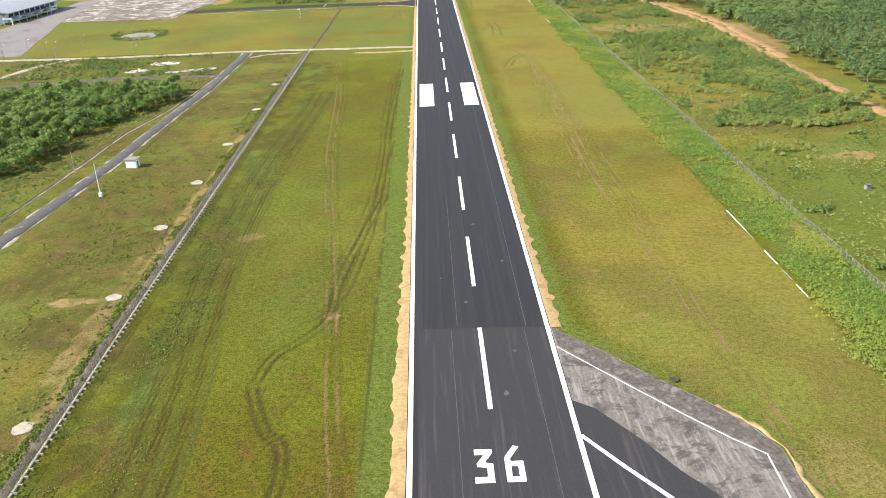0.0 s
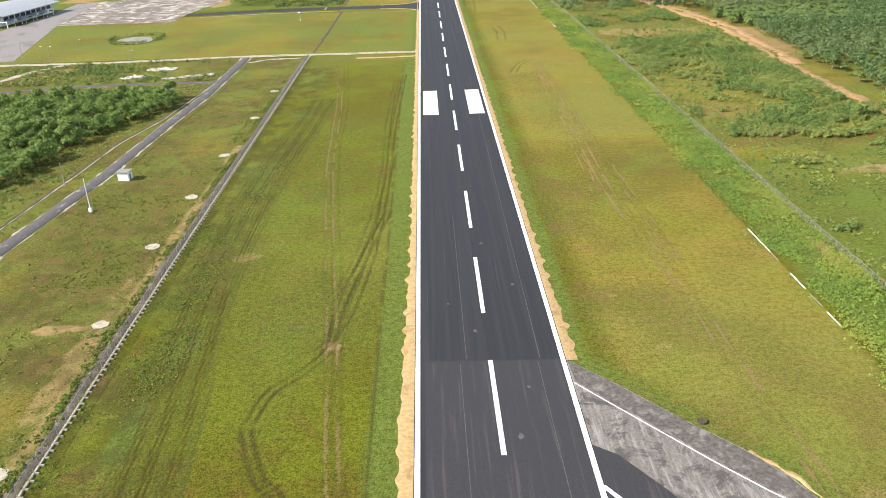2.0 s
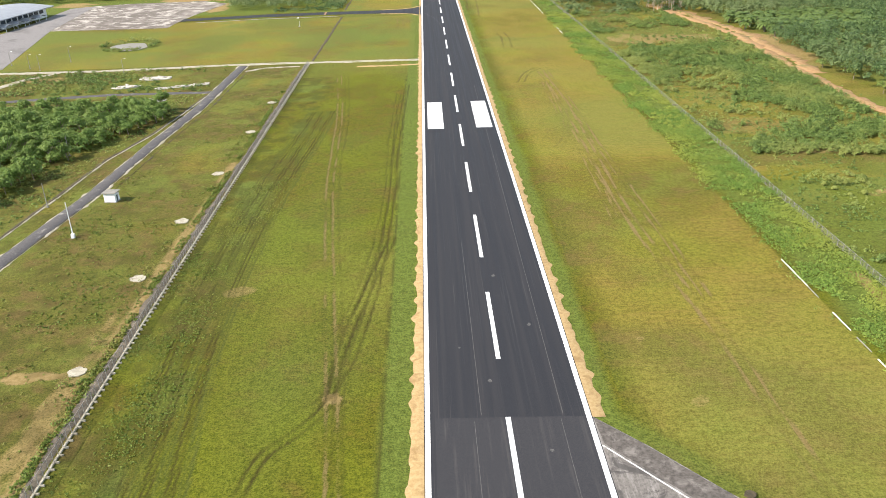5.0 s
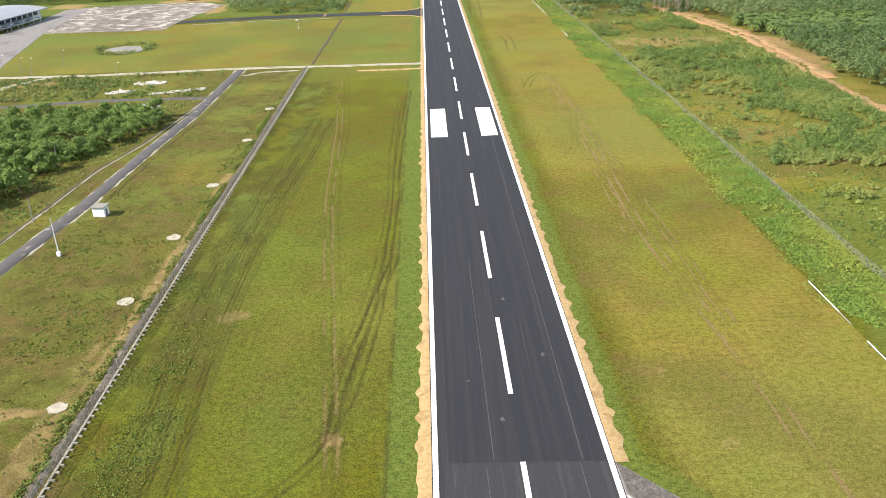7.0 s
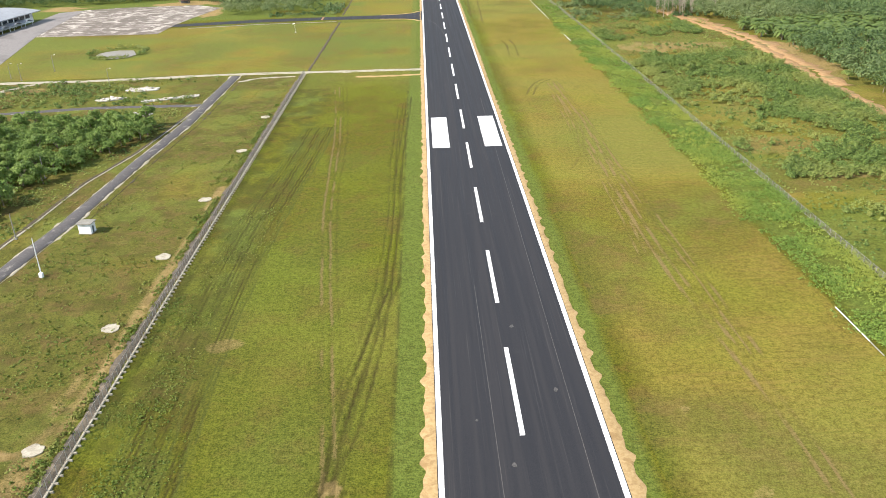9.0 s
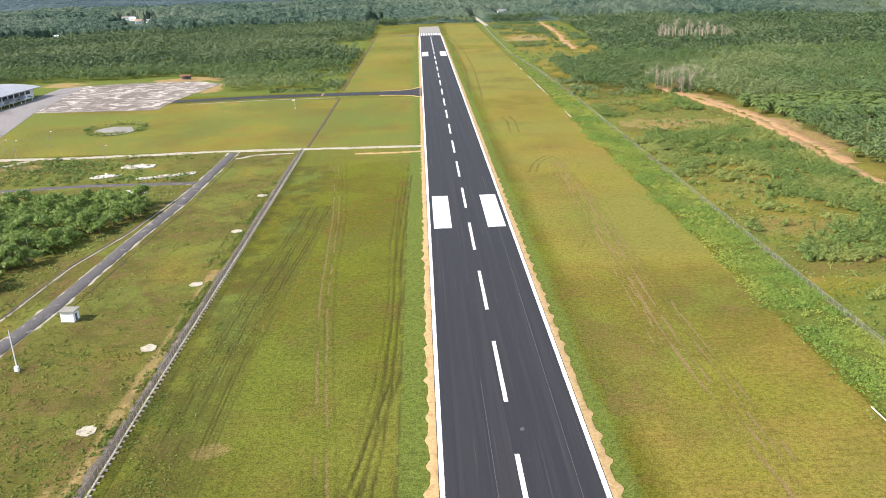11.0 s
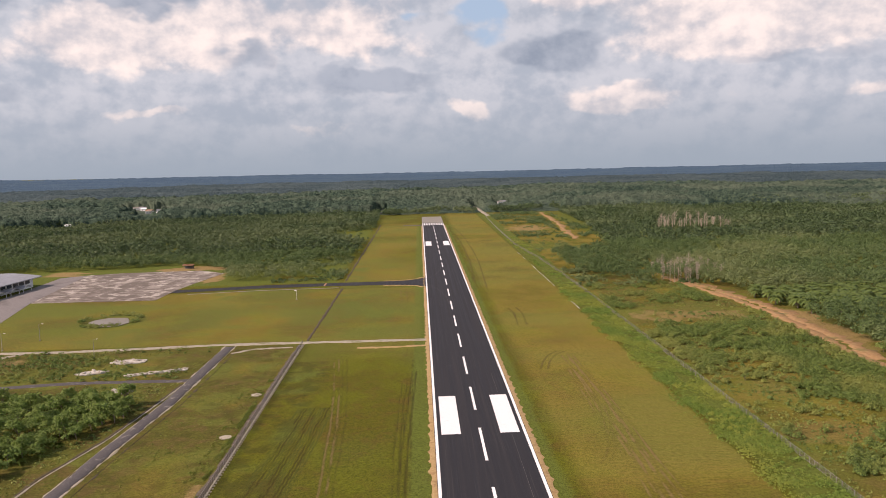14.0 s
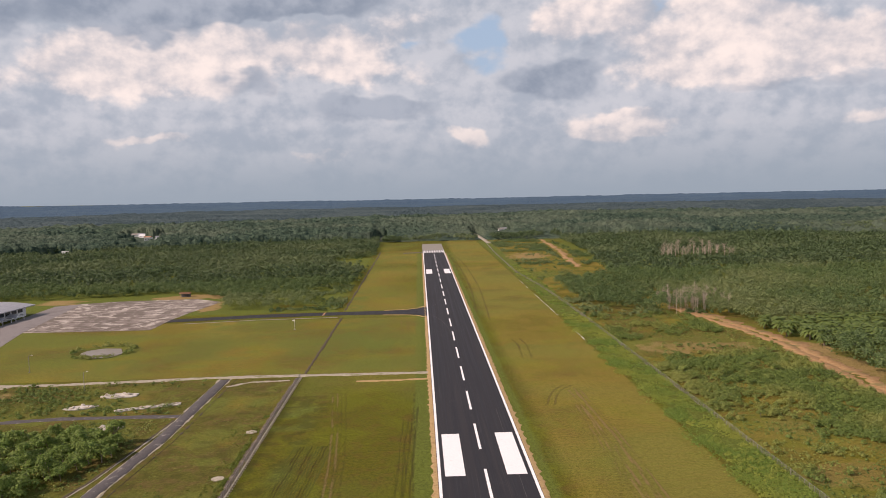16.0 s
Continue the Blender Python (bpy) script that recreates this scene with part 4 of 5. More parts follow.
# ---- fences ----
def fence(name, label, x_of, y0, y1, pitch, height, stubs, singles):
    root = thing(name, label, "fence", kind="structure")
    pole = bm_mesh("post", tube(bmesh.new(), (0, 0, -0.3), (0, 0, height), 0.06, 0.06, 6), METAL)
    arm = bm_mesh("arm", tube(bmesh.new(), (0, 0, height - 0.02), (0.28, 0, height + 0.32), 0.03, 0.03, 5), METAL)
    stub = bm_mesh("footing", boxed(-0.15, -0.16, -0.3, 0.95, 0.16, 0.30, bevel=0.03), KERB)
    ys = np.arange(y0, y1 + 0.1, pitch)
    rest = bmesh.new()
    for i, y in enumerate(ys):
        x = x_of(y)
        if i < singles:
            part("post", pole, METAL, root, at=pose(x, y, 0))
            if stubs:
                part("footing", stub, KERB, root, at=pose(x, y, 0, 0, 0, RNG.normal(0, 3)))
        else:
            tube(rest, (x, y, -0.3), (x, y, height), 0.06, 0.06, 5)
    if len(rest.verts):
        tagged(part("far_posts", rest, METAL, root), kind="stuff")
    # one wire sheet for each length of ten posts
    k = 10
    for a in range(0, len(ys) - 1, k):
        b2 = min(a + k, len(ys) - 1)
        ya, yb = ys[a], ys[b2]
        xa, xb = x_of(ya), x_of(yb)
        part("wire_panel", to_mesh("wire_panel", [(xa, ya, 0.0), (xb, yb, 0.0), (xb, yb, height), (xa, ya, height)], [(0, 1, 2, 3)], WIRE), WIRE, root)
        for z in (0.12, height):
            part("rail", tube(bmesh.new(), (xa, ya, z), (xb, yb, z), 0.035, 0.035, 5), METAL, root)
        if stubs:
            part("kerb", boxed(-0.22, 0, -0.3, 0.22, yb - ya - 0.05, 0.26, bevel=0.03), KERB, root, "pale concrete kerb under the wire", at=pose(xa, ya, 0, 0, 0, math.degrees(math.atan2(xa - xb, yb - ya))))
    return root


fence("west_fence", "galvanised chain-link fence on a concrete kerb with footings", lambda y: -81.0 + 0.0015 * (y - 100), -150, 366, 2.0, 2.5, True, 259)
fence("east_fence", "galvanised chain-link boundary fence standing in tall weeds", lambda y: float(np.interp(y, [-150, 60, 560, 678, 817, 1076, 1300], [95.5, 95.5, 93.8, 91, 83, 85, 90])), -150, 1260, 3.0, 1.9, False, 280)

# ---- concrete pads, pipes, shed, poles ----
def blob(r, seed, h=0.12, k=18, squash=1.0):
    g = np.random.default_rng(seed)
    pts = []
    for i in range(k):
        a = 2 * math.pi * i / k
        q = r * (0.86 + 0.28 * g.random())
        pts.append((q * math.cos(a), q * math.sin(a) * squash))
    bm = slab(pts, -0.2, h)
    return bm


PADS = [(-88.6, 51.1, 1.9), (-87.5, -0.2, 1.9), (-89.9, 94.8, 2.0), (-89.2, 133.6, 2.1), (-88.4, 177.2, 2.0), (-87.0, 229.4, 2.0), (-86.6, 278.7, 2.1), (-88, -45, 1.9)]
for i, (x, y, r) in enumerate(PADS):
    ob = new("concrete_pad", bm_mesh("concrete_pad", blob(r, 40 + i), KERB))
    ob.matrix_basis = pose(x, y, 0, 0, 0, 37 * i)
    tagged(ob, "round pale concrete pad lying in the scrubby grass", "concrete pad", "concrete pads by the fence")


def pipe_run(y0, y1, x, seed):
    g = np.random.default_rng(seed)
    root = thing("pipe_run", "white painted pipe lengths lying on the grass edge", "pipe", (x, y0, 0))
    y = 0.0
    while y < y1 - y0 - 1:
        ln = min(6.0, y1 - y0 - y)
        bm = tube(bmesh.new(), (g.normal(0, 0.06), y, 0.12), (g.normal(0, 0.06), y + ln - 0.12, 0.10), 0.11, 0.11, 8)
        part("pipe_length", bm, CONCRETE if g.random() < 0.3 else WHITE, root)
        y += ln + (g.uniform(0.5, 4.0) if g.random() < 0.3 else 0.0)


for a, b2, sd2 in ((71, 92, 1), (38.5, 64, 2), (440, 471, 3), (530, 600, 4), (604, 646, 5), (687, 706, 6), (722, 745, 7)):
    pipe_run(a, b2, 77.4, sd2)


def shed(x, y):
    root = thing("guard_shed", "small white plastered shed with flat overhanging roof in the grass", "shed", (x, y, 0), turn=-6)
    part("plinth", boxed(-2.1, -1.7, -0.3, 2.1, 1.7, 0.15, bevel=0.03), CONCRETE, root)
    part("wall", boxed(-1.9, -1.5, 0.1, 1.9, 1.5, 3.1, bevel=0.03), WHITE, root)
    part("roof", boxed(-2.35, -1.95, 3.1, 2.35, 1.95, 3.34, bevel=0.04), CONCRETE, root, "pale flat slab roof")
    d = part("door", boxed(1.88, -0.55, 0.15, 1.95, 0.35, 2.2, bevel=0.01), DARK, root, "dark door")
    part("door_handle", boxed(1.95, -0.45, 1.05, 2.0, -0.38, 1.2), METAL, d)


shed(-117.3, 153.4)


def light_pole(x, y, h, base=False, lamp=True, group="light poles"):
    root = thing("light_pole", "slim pale grey steel light pole" if not base else "tall slim mast with white cabinet at its foot", "light pole", (x, y, 0), group)
    part("pole", tube(bmesh.new(), (0, 0, -0.3), (0, 0, h), 0.17, 0.10, 8), WHITE if base else METAL, root)
    part("base_block", boxed(-0.4, -0.4, -0.3, 0.4, 0.4, 0.25, bevel=0.05), CONCRETE, root)
    if lamp:
        a = part("arm", tube(bmesh.new(), (0, 0, h - 0.05), (1.6, 0, h + 0.25), 0.05, 0.04, 6), METAL, root)
        part("lamp_head", boxed(1.4, -0.18, h + 0.14, 2.3, 0.18, h + 0.34, bevel=0.05), WHITE, a, "white lamp head")
    if base:
        c3 = part("cabinet", boxed(-0.2, -1.1, -0.1, 0.8, -0.35, 1.3, bevel=0.04), WHITE, root, "small white cabinet")
        part("cabinet_door", boxed(-0.1, -1.13, 0.1, 0.7, -1.09, 1.2), WHITE, c3)


light_pole(-118.4, 124.2, 11.0, base=True, lamp=False)
for x, y, h in ((-181.3, 353, 9), (-237, 374, 9), (-246, 381, 8), (-228.5, 397, 9), (-262, 392, 8), (-270, 376, 8)):
    light_pole(x, y, h)
light_pole(-137, 150, 8, lamp=False)
light_pole(-152, 205, 8, lamp=False)

# windsock on the grass by the taxiway
ws = thing("windsock", "small faded windsock on a thin white mast", "windsock", (-105, 505, 0))
part("mast", tube(bmesh.new(), (0, 0, -0.3), (0, 0, 6.6), 0.07, 0.05, 7), WHITE, ws)
part("base_ring", tube(bmesh.new(), (0, 0, -0.1), (0, 0, 0.1), 0.9, 0.9, 20), CONCRETE, ws, "pale concrete ring")
part("sock", tube(bmesh.new(), (0, 0, 6.4), (-1.5, 0.3, 5.9), 0.32, 0.2, 10), WHITE, ws, "drooping faded cloth sock")

# junction box in the east scrub
jb = thing("utility_box", "small pale utility box in the tall grass", "utility box", (126.3, 105.5, 0), turn=12)
part("body", boxed(-0.9, -0.6, -0.2, 0.9, 0.6, 1.3, bevel=0.05), CONCRETE, jb)
part("lid", boxed(-1.05, -0.75, 1.3, 1.05, 0.75, 1.5, bevel=0.05), DARK, jb, "dark overhanging lid")

# rubble heaps
def heap(x, y, rx, ry, count, seed, big=0.7):
    g = np.random.default_rng(seed)
    root = thing("rubble_heap", "heap of pale broken concrete and sand", "rubble heap", (x, y, 0), "rubble heaps", turn=g.uniform(0, 90) * 0.2)
    part("sand_base", blob(1.0, seed, 0.35, 20), RUBBLE, root, "pale sand", at=Matrix.Diagonal((rx, ry, 1, 1)))
    for i in range(count):
        s = big * (0.4 + g.random())
        a, q = g.uniform(0, 6.28), math.sqrt(g.random()) * 0.85
        bm = boxed(-s, -s * 0.8, -s * 0.4, s, s * 0.8, s * 0.4, bevel=0.1)
        part("chunk", bm, RUBBLE, root, at=pose(rx * q * math.cos(a), ry * q * math.sin(a), 0.30 + s * 0.25, g.uniform(-20, 20), g.uniform(-20, 20), g.uniform(0, 180)))


heap(-160, 341, 9, 4, 16, 3)
heap(-170, 322, 7, 3.2, 8, 5)
heap(-146, 289, 6, 3.0, 6, 8)
for i in range(6):
    heap(-150 + 4.1 * i, 315.5 + 1.5 * i, 3.0, 1.9, 7, 20 + i, 0.55)

# ---- terminal ----
def terminal():
    root = thing("terminal_building", "low white terminal building with arched grey metal roof", "building", (-338, 526, 0), turn=-5)
    L, D = 78.0, 44.0
    part("wall", boxed(-D, 0, -0.3, 0, L, 7.5, bevel=0.1), WHITE, root, "white plastered wall")
    bm = bmesh.new()
    k = 14
    rows = []
    for yy in (-4.0, L + 5.0):
        up, lo = [], []
        for i in range(k + 1):
            u = i / k
            x = -D - 4 + (D + 9) * u
            z = 7.8 + 2.8 * math.sin(math.pi * min(1, 0.10 + 0.86 * u)) 
            up.append(bm.verts.new((x, yy, z)))
            lo.append(bm.verts.new((x, yy, z - 0.6)))
        rows.append((up, lo))
    (u0, l0), (u1, l1) = rows
    for i in range(k):
        bm.faces.new((u0[i], u0[i + 1], u1[i + 1], u1[i]))
        bm.faces.new((l0[i + 1], l0[i], l1[i], l1[i + 1]))
        bm.faces.new((u0[i + 1], u0[i], l0[i], l0[i + 1]))
        bm.faces.new((u1[i], u1[i + 1], l1[i + 1], l1[i]))
    bm.faces.new((u0[0], u1[0], l1[0], l0[0]))
    bm.faces.new((u1[k], u0[k], l0[k], l1[k]))
    part("roof", bm, ROOF, root, "arched grey metal roof")
    part("gable", boxed(-D + 3, 0.3, 7.4, -2.5, L - 0.3, 9.0, bevel=0.05), WHITE, root, "white upper wall")
    for i in range(9):
        wn = part("window", boxed(-0.02, 3 + 8 * i, 3.6, 0.12, 9.4 + 8 * i, 6.6), METAL, root)
        part("pane", boxed(0.11, 3.3 + 8 * i, 3.9, 0.16, 9.1 + 8 * i, 6.3), GLASS, wn, "dark tinted pane")
    for i in range(3):
        wn = part("window", boxed(-36 + 12 * i, -0.12, 3.8, -29 + 12 * i, 0.02, 5.8), METAL, root)
        part("pane", boxed(-35.7 + 12 * i, -0.16, 4.1, -29.3 + 12 * i, -0.11, 5.5), GLASS, wn, "dark tinted pane")
    part("annexe", boxed(-26, -12, -0.3, -1.5, 0.02, 6.6, bevel=0.08), WHITE, root, "lower white annexe")
    part("annexe_roof", boxed(-26.8, -12.8, 6.6, -0.8, -0.4, 6.95, bevel=0.05), ROOF, root, "flat grey annexe roof")
    # arched walkway canopies in front
    for i in range(4):
        y = 6 + 16 * i
        cn = part("canopy", arch(y, 12.0, 8.5), ROOF, root, "small arched grey canopy")
        for yy in (y - 5.2, y + 5.2):
            for x in (2.0, 9.5):
                part("column", tube(bmesh.new(), (x, yy, -0.3), (x, yy, 3.4), 0.22, 0.22, 8), WHITE, cn)
    part("portal", boxed(8.8, -9.0, -0.3, 9.4, -8.4, 4.2), WHITE, root)
    part("portal", boxed(2.0, -9.0, -0.3, 2.6, -8.4, 4.2), WHITE, root)
    part("portal_beam", boxed(1.8, -9.1, 4.2, 9.6, -8.3, 4.8, bevel=0.04), WHITE, root)


def arch(y, span, depth):
    bm = bmesh.new()
    k = 8
    a, b2 = [], []
    for x in (1.4, 1.4 + depth):
        for lst, dz in ((a, 0.0), (b2, -0.2)):
            lst.append([bm.verts.new((x, y - span / 2 + span * i / k, 3.3 + dz + 1.5 * math.sin(math.pi * i / k))) for i in range(k + 1)])
    for i in range(k):
        bm.faces.new((a[0][i], a[0][i + 1], a[1][i + 1], a[1][i]))
        bm.faces.new((b2[0][i + 1], b2[0][i], b2[1][i], b2[1][i + 1]))
        for j in (0, 1):
            bm.faces.new((a[j][i], a[j][i + 1], b2[j][i + 1], b2[j][i]))
    for i in (0, k):
        bm.faces.new((a[0][i], a[1][i], b2[1][i], b2[0][i]))
    return bm


terminal()

# small hut in the clearing behind the apron
hut = thing("hut", "small rusty-roofed open hut at the forest edge", "hut", (-232, 690, 0))
for sx in (-4, 4):
    for sy in (-2, 2):
        part("post", tube(bmesh.new(), (sx, sy, -0.3), (sx, sy, 3.2), 0.15, 0.15, 6), TRUNK, hut)
part("back_wall", boxed(-4.2, 1.9, -0.2, 4.2, 2.1, 3.0), DARK, hut)
bm = bmesh.new()
v = [bm.verts.new(q) for q in ((-5, -3, 3.1), (5, -3, 3.1), (5, 0, 4.4), (-5, 0, 4.4), (5, 3, 3.1), (-5, 3, 3.1))]
bm.faces.new((v[0], v[1], v[2], v[3]))
bm.faces.new((v[3], v[2], v[4], v[5]))
bmesh.ops.solidify(bm, geom=bm.faces[:], thickness=0.12)
part("roof", bm, RUST, hut, "rusty sheet roof")


# ---- far village ----
HOUSES = [(-657, 1772, 26), (-640, 1755, 18), (-625, 1725, 22), (-590, 1650, 20), (-578, 1608, 16), (-566, 1640, 14), (-540, 1560, 14), (-520, 1480, 12), (-493, 1415, 10), (-821, 1820, 16), (-800, 1812, 14), (-727, 1776, 18), (-705, 1780, 14),
          (-579, 1735, 16), (-590, 1259, 12), (-150, 1900, 18), (150, 1620, 14), (158, 1640, 16), (-260, 2050, 20), (-100, 2300, 24)]


def house(x, y, s, seed):
    g = np.random.default_rng(seed)
    root = thing("house", "far white-walled village house with pale gable roof", "house", (x, y, 0), "village houses", turn=g.uniform(-25, 25))
    s *= 0.72
    a, b2, h = s / 2, s * 0.32, 4.0 + g.uniform(0, 2)
    part("wall", boxed(-a, -b2, -0.5, a, b2, h), WHITE, root)
    bm = bmesh.new()
    q = [bm.verts.new(p2) for p2 in ((-a - 1, -b2 - 1, h), (a + 1, -b2 - 1, h), (a + 1, 0, h + s * 0.16), (-a - 1, 0, h + s * 0.16), (a + 1, b2 + 1, h), (-a - 1, b2 + 1, h))]
    bm.faces.new((q[0], q[1], q[2], q[3]))
    bm.faces.new((q[3], q[2], q[4], q[5]))
    bm.faces.new((q[0], q[3], q[5]))
    bm.faces.new((q[1], q[4], q[2]))
    bm.faces.new((q[0], q[5], q[4], q[1]))
    part("roof", bm, (CONCRETE, ROOF, WHITE, RUST)[seed % 4], root)
    for i in (-1, 1):
        part("window", boxed(i * a * 0.5 - 1, -b2 - 0.06, 1.2, i * a * 0.5 + 1, -b2 + 0.02, 3.0), GLASS, root)


for i, (x, y, s) in enumerate(HOUSES):
    house(x, y, s, i)


# ---- trees ----
def tree_meshes(seed, h, r, mat, per=76, clumps=11, size=0.36):
    """A trunk with limbs, and a crown of leafy clumps round the limbs' ends."""
    g = np.random.default_rng(seed)
    bm = bmesh.new()
    lean = (g.normal(0, 0.25), g.normal(0, 0.25))
    tube(bm, (0, 0, -0.3), (lean[0], lean[1], h * 0.55), 0.03 * h, 0.018 * h, 7)
    ends = []
    for i in range(clumps):
        a = 6.283 * i / clumps + g.normal(0, 0.3)
        q = r * (0.35 + 0.45 * g.random())
        e = (lean[0] + q * math.cos(a), lean[1] + q * math.sin(a), h * (0.48 + 0.36 * g.random()))
        tube(bm, (lean[0] * 0.8, lean[1] * 0.8, h * (0.3 + 0.2 * g.random())), e, 0.011 * h, 0.005 * h, 5)
        ends.append(e)
    ends.append((lean[0], lean[1], h * 0.86))
    rad = [r * (0.36 + 0.2 * g.random()) for _ in ends]
    v, f, t = leaves(ends, rad, per, size, 0.8, -0.45, g, g.random(len(ends)) * 0.35)
    return bm_mesh("trunk", bm, TRUNK), to_mesh("crown", v, f, mat, tint=t)


def plant(kind, meshes, x, y, s, turn, label, cat, group, crown="crown"):
    root = thing(kind, label, cat, (x, y, -0.05), group, turn=turn)
    root.scale = (s, s, s)
    part("trunk", meshes[0], None, root)
    part(crown, meshes[1], None, root)
    return root


KINDS = [tree_meshes(100 + i, h, r, LEAF) for i, (h, r) in enumerate(((6.5, 3.0), (7.5, 3.3), (5.5, 2.9), (8.5, 3.4), (6.0, 3.4)))]
COPSE = [(-262, 266), (-235, 268), (-192, 273), (-150, 277), (-132, 270), (-129, 256), (-141, 224), (-151, 190), (-157, 152), (-168, 140), (-262, 130)]
g = np.random.default_rng(5)
spots = []
while len(spots) < 260:
    x, y = g.uniform(-235, -128), g.uniform(132, 300)
    if inside(x, y, COPSE) and all((x - a) ** 2 + (y - b2) ** 2 > 15 for a, b2 in spots):
        spots.append((x, y))
for i, (x, y) in enumerate(spots):
    plant("tree", KINDS[i % 5], x, y, g.uniform(0.75, 1.15), g.uniform(0, 360), "dense dark green broadleaf tree in a thicket", "tree", "thicket west of the road")


def palm_meshes(seed):
    g = np.random.default_rng(seed)
    bm = bmesh.new()
    tube(bm, (0, 0, -0.3), (0, 0, 4.6), 0.42, 0.34, 8)
    vs, fs = [], []
    for i in range(30):
        a = 2.399 * i
        lift = 0.95 - 1.25 * (i / 30) + g.normal(0, 0.08)
        ln = 4.4 * (0.85 + 0.25 * g.random())
        side = (-math.sin(a), math.cos(a))
        base = len(vs)
        for k in range(7):
            u = k / 6
            q = ln * u * math.cos(lift * (1 - 0.3 * u))
            z = 4.6 + ln * (math.sin(lift) * u - 0.62 * u * u)
            wd = 0.75 * math.sin(math.pi * min(0.97, 0.14 + 0.82 * u))
            for s, dz in ((-1, -0.45), (0, 0), (1, -0.45)):
                vs.append((q * math.cos(a) + side[0] * wd * s, q * math.sin(a) + side[1] * wd * s, z + dz * wd))
            if k:
                b2 = base + 3 * k
                fs += [(b2 - 3, b2 - 2, b2 + 1, b2), (b2 - 2, b2 - 1, b2 + 2, b2 + 1)]
    return bm_mesh("trunk", bm, TRUNK), to_mesh("fronds", vs, fs, PALM, tint=np.zeros(len(vs)))


PALMS = [palm_meshes(7), palm_meshes(8), palm_meshes(9)]
palms = []
for k in range(8):
    for j in range(10):
        x, y = 194 + 9.0 * j + g.normal(0, 1.2) + 4.5 * (k % 2), 404 + 9.0 * k + g.normal(0, 1.2)
        if x > track_x(y) + 13 + (6 if y < 430 else 0):
            palms.append((x, y))
for i, (x, y) in enumerate(palms):
    plant("oil_palm", PALMS[i % 3], x, y, g.uniform(1.05, 1.4), g.uniform(0, 360), "oil palm with arching dark green fronds in a plantation", "palm", "oil palms by the track", "fronds")


def dead_mesh(seed, h):
    g = np.random.default_rng(seed)
    bm = bmesh.new()
    tube(bm, (0, 0, -0.3), (g.normal(0, 0.3), g.normal(0, 0.3), h), 0.22, 0.06, 6)
    tw = bmesh.new()
    tube(tw, (0, 0, h * 0.2), (0, 0, h * 0.97), 0.09, 0.05, 5)
    for i in range(34):
        z = h * (0.35 + 0.55 * g.random())
        a, q = g.uniform(0, 6.28), g.uniform(0.8, 2.6)
        tube(tw, (0, 0, z), (q * math.cos(a), q * math.sin(a), z + q * 1.1), 0.07, 0.03, 3)
    return bm_mesh("trunk", bm, DEADWOOD), bm_mesh("branches", tw, DEADWOOD)


DEAD = [dead_mesh(3, 13), dead_mesh(4, 11), dead_mesh(5, 15)]
for i in range(44):
    plant("bare_tree", DEAD[i % 3], g.uniform(158, 204), g.uniform(522, 578), g.uniform(0.8, 1.15), g.uniform(0, 360), "tall leafless pale grey tree among the green forest", "tree", "bare trees", "branches")
for i in range(26):
    plant("bare_tree", DEAD[i % 3], g.uniform(262, 346), g.uniform(884, 915), g.uniform(1.2, 1.8), g.uniform(0, 360), "tall leafless pale grey tree among the green forest", "tree", "bare trees", "branches")

EDGE = [tree_meshes(140 + i, h, r, SCRUB, 70, 9, 0.34) for i, (h, r) in enumerate(((4.5, 2.6), (5.5, 2.8), (3.8, 2.6)))]
for x, y, s in ((163, 196, 1.35), (172, 199, 1.2), (168, 205, 1.0), (152, 194, 0.8), (186, 210, 1.1), (188, 222, 1.0), (120, 338, 1.0), (131, 335, 1.15), (124, 346, 0.9), (140, 330, 0.9), (108, 352, 0.8), (187, 176, 1.2),
                (150, 345, 1.0), (160, 310, 0.8), (112, 276, 0.6), (126, 262, 0.6), (140, 205, 0.8), (133, 198, 0.7), (104, 318, 0.6), (160, 270, 0.7), (192, 256, 1.2), (196, 240, 1.1), (193, 285, 1.2), (197, 300, 1.3), (191, 312, 1.1)):
    plant("small_tree", EDGE[int(x) % 3], x, y, s, x * 7 % 360, "small leafy tree standing in green scrub", "tree", "small trees in the scrub")


# ---- scrub, weeds and forest as stuff ----
def stuff(name, label, cat, parts, mat):
    v, f, t, base = [], [], [], 0
    for a, b2, c3 in parts:
        v.append(a)
        f.append(b2 + base)
        t.append(c3)
        base += len(a)
    return tagged(new(name, to_mesh(name, np.concatenate(v), np.concatenate(f), mat, tint=np.concatenate(t))), label, cat, kind="stuff")


def scatter(count, x0, x1, y0, y1, keep, seed):
    r = np.random.default_rng(seed)
    x, y = r.uniform(x0, x1, count), r.uniform(y0, y1, count)
    m = r.random(count) < keep(x, y)
    return x[m], y[m]


def bushes(x, y, r, per, size, seed, sink=0.1, squash=0.7, lift=0.35):
    rr = np.random.default_rng(seed)
    rad = r * (0.45 + 1.15 * rr.random(len(x)) ** 1.6)
    return leaves(np.stack([x, y, rad * squash * lift - sink], 1), rad, per, size, squash, -0.05, rr, np.clip(field(x, y, 18, seed) * 1.2 - 0.45 + rr.normal(0, 0.1, len(x)), 0, 0.6), 3)


# east scrub between fence and track
DENSE = [(97, 312), (97, 366), (130, 386), (162, 392), (180, 372), (182, 240), (170, 182), (145, 172), (104, 176), (106, 192), (122, 204), (147, 222), (136, 250), (114, 290)]


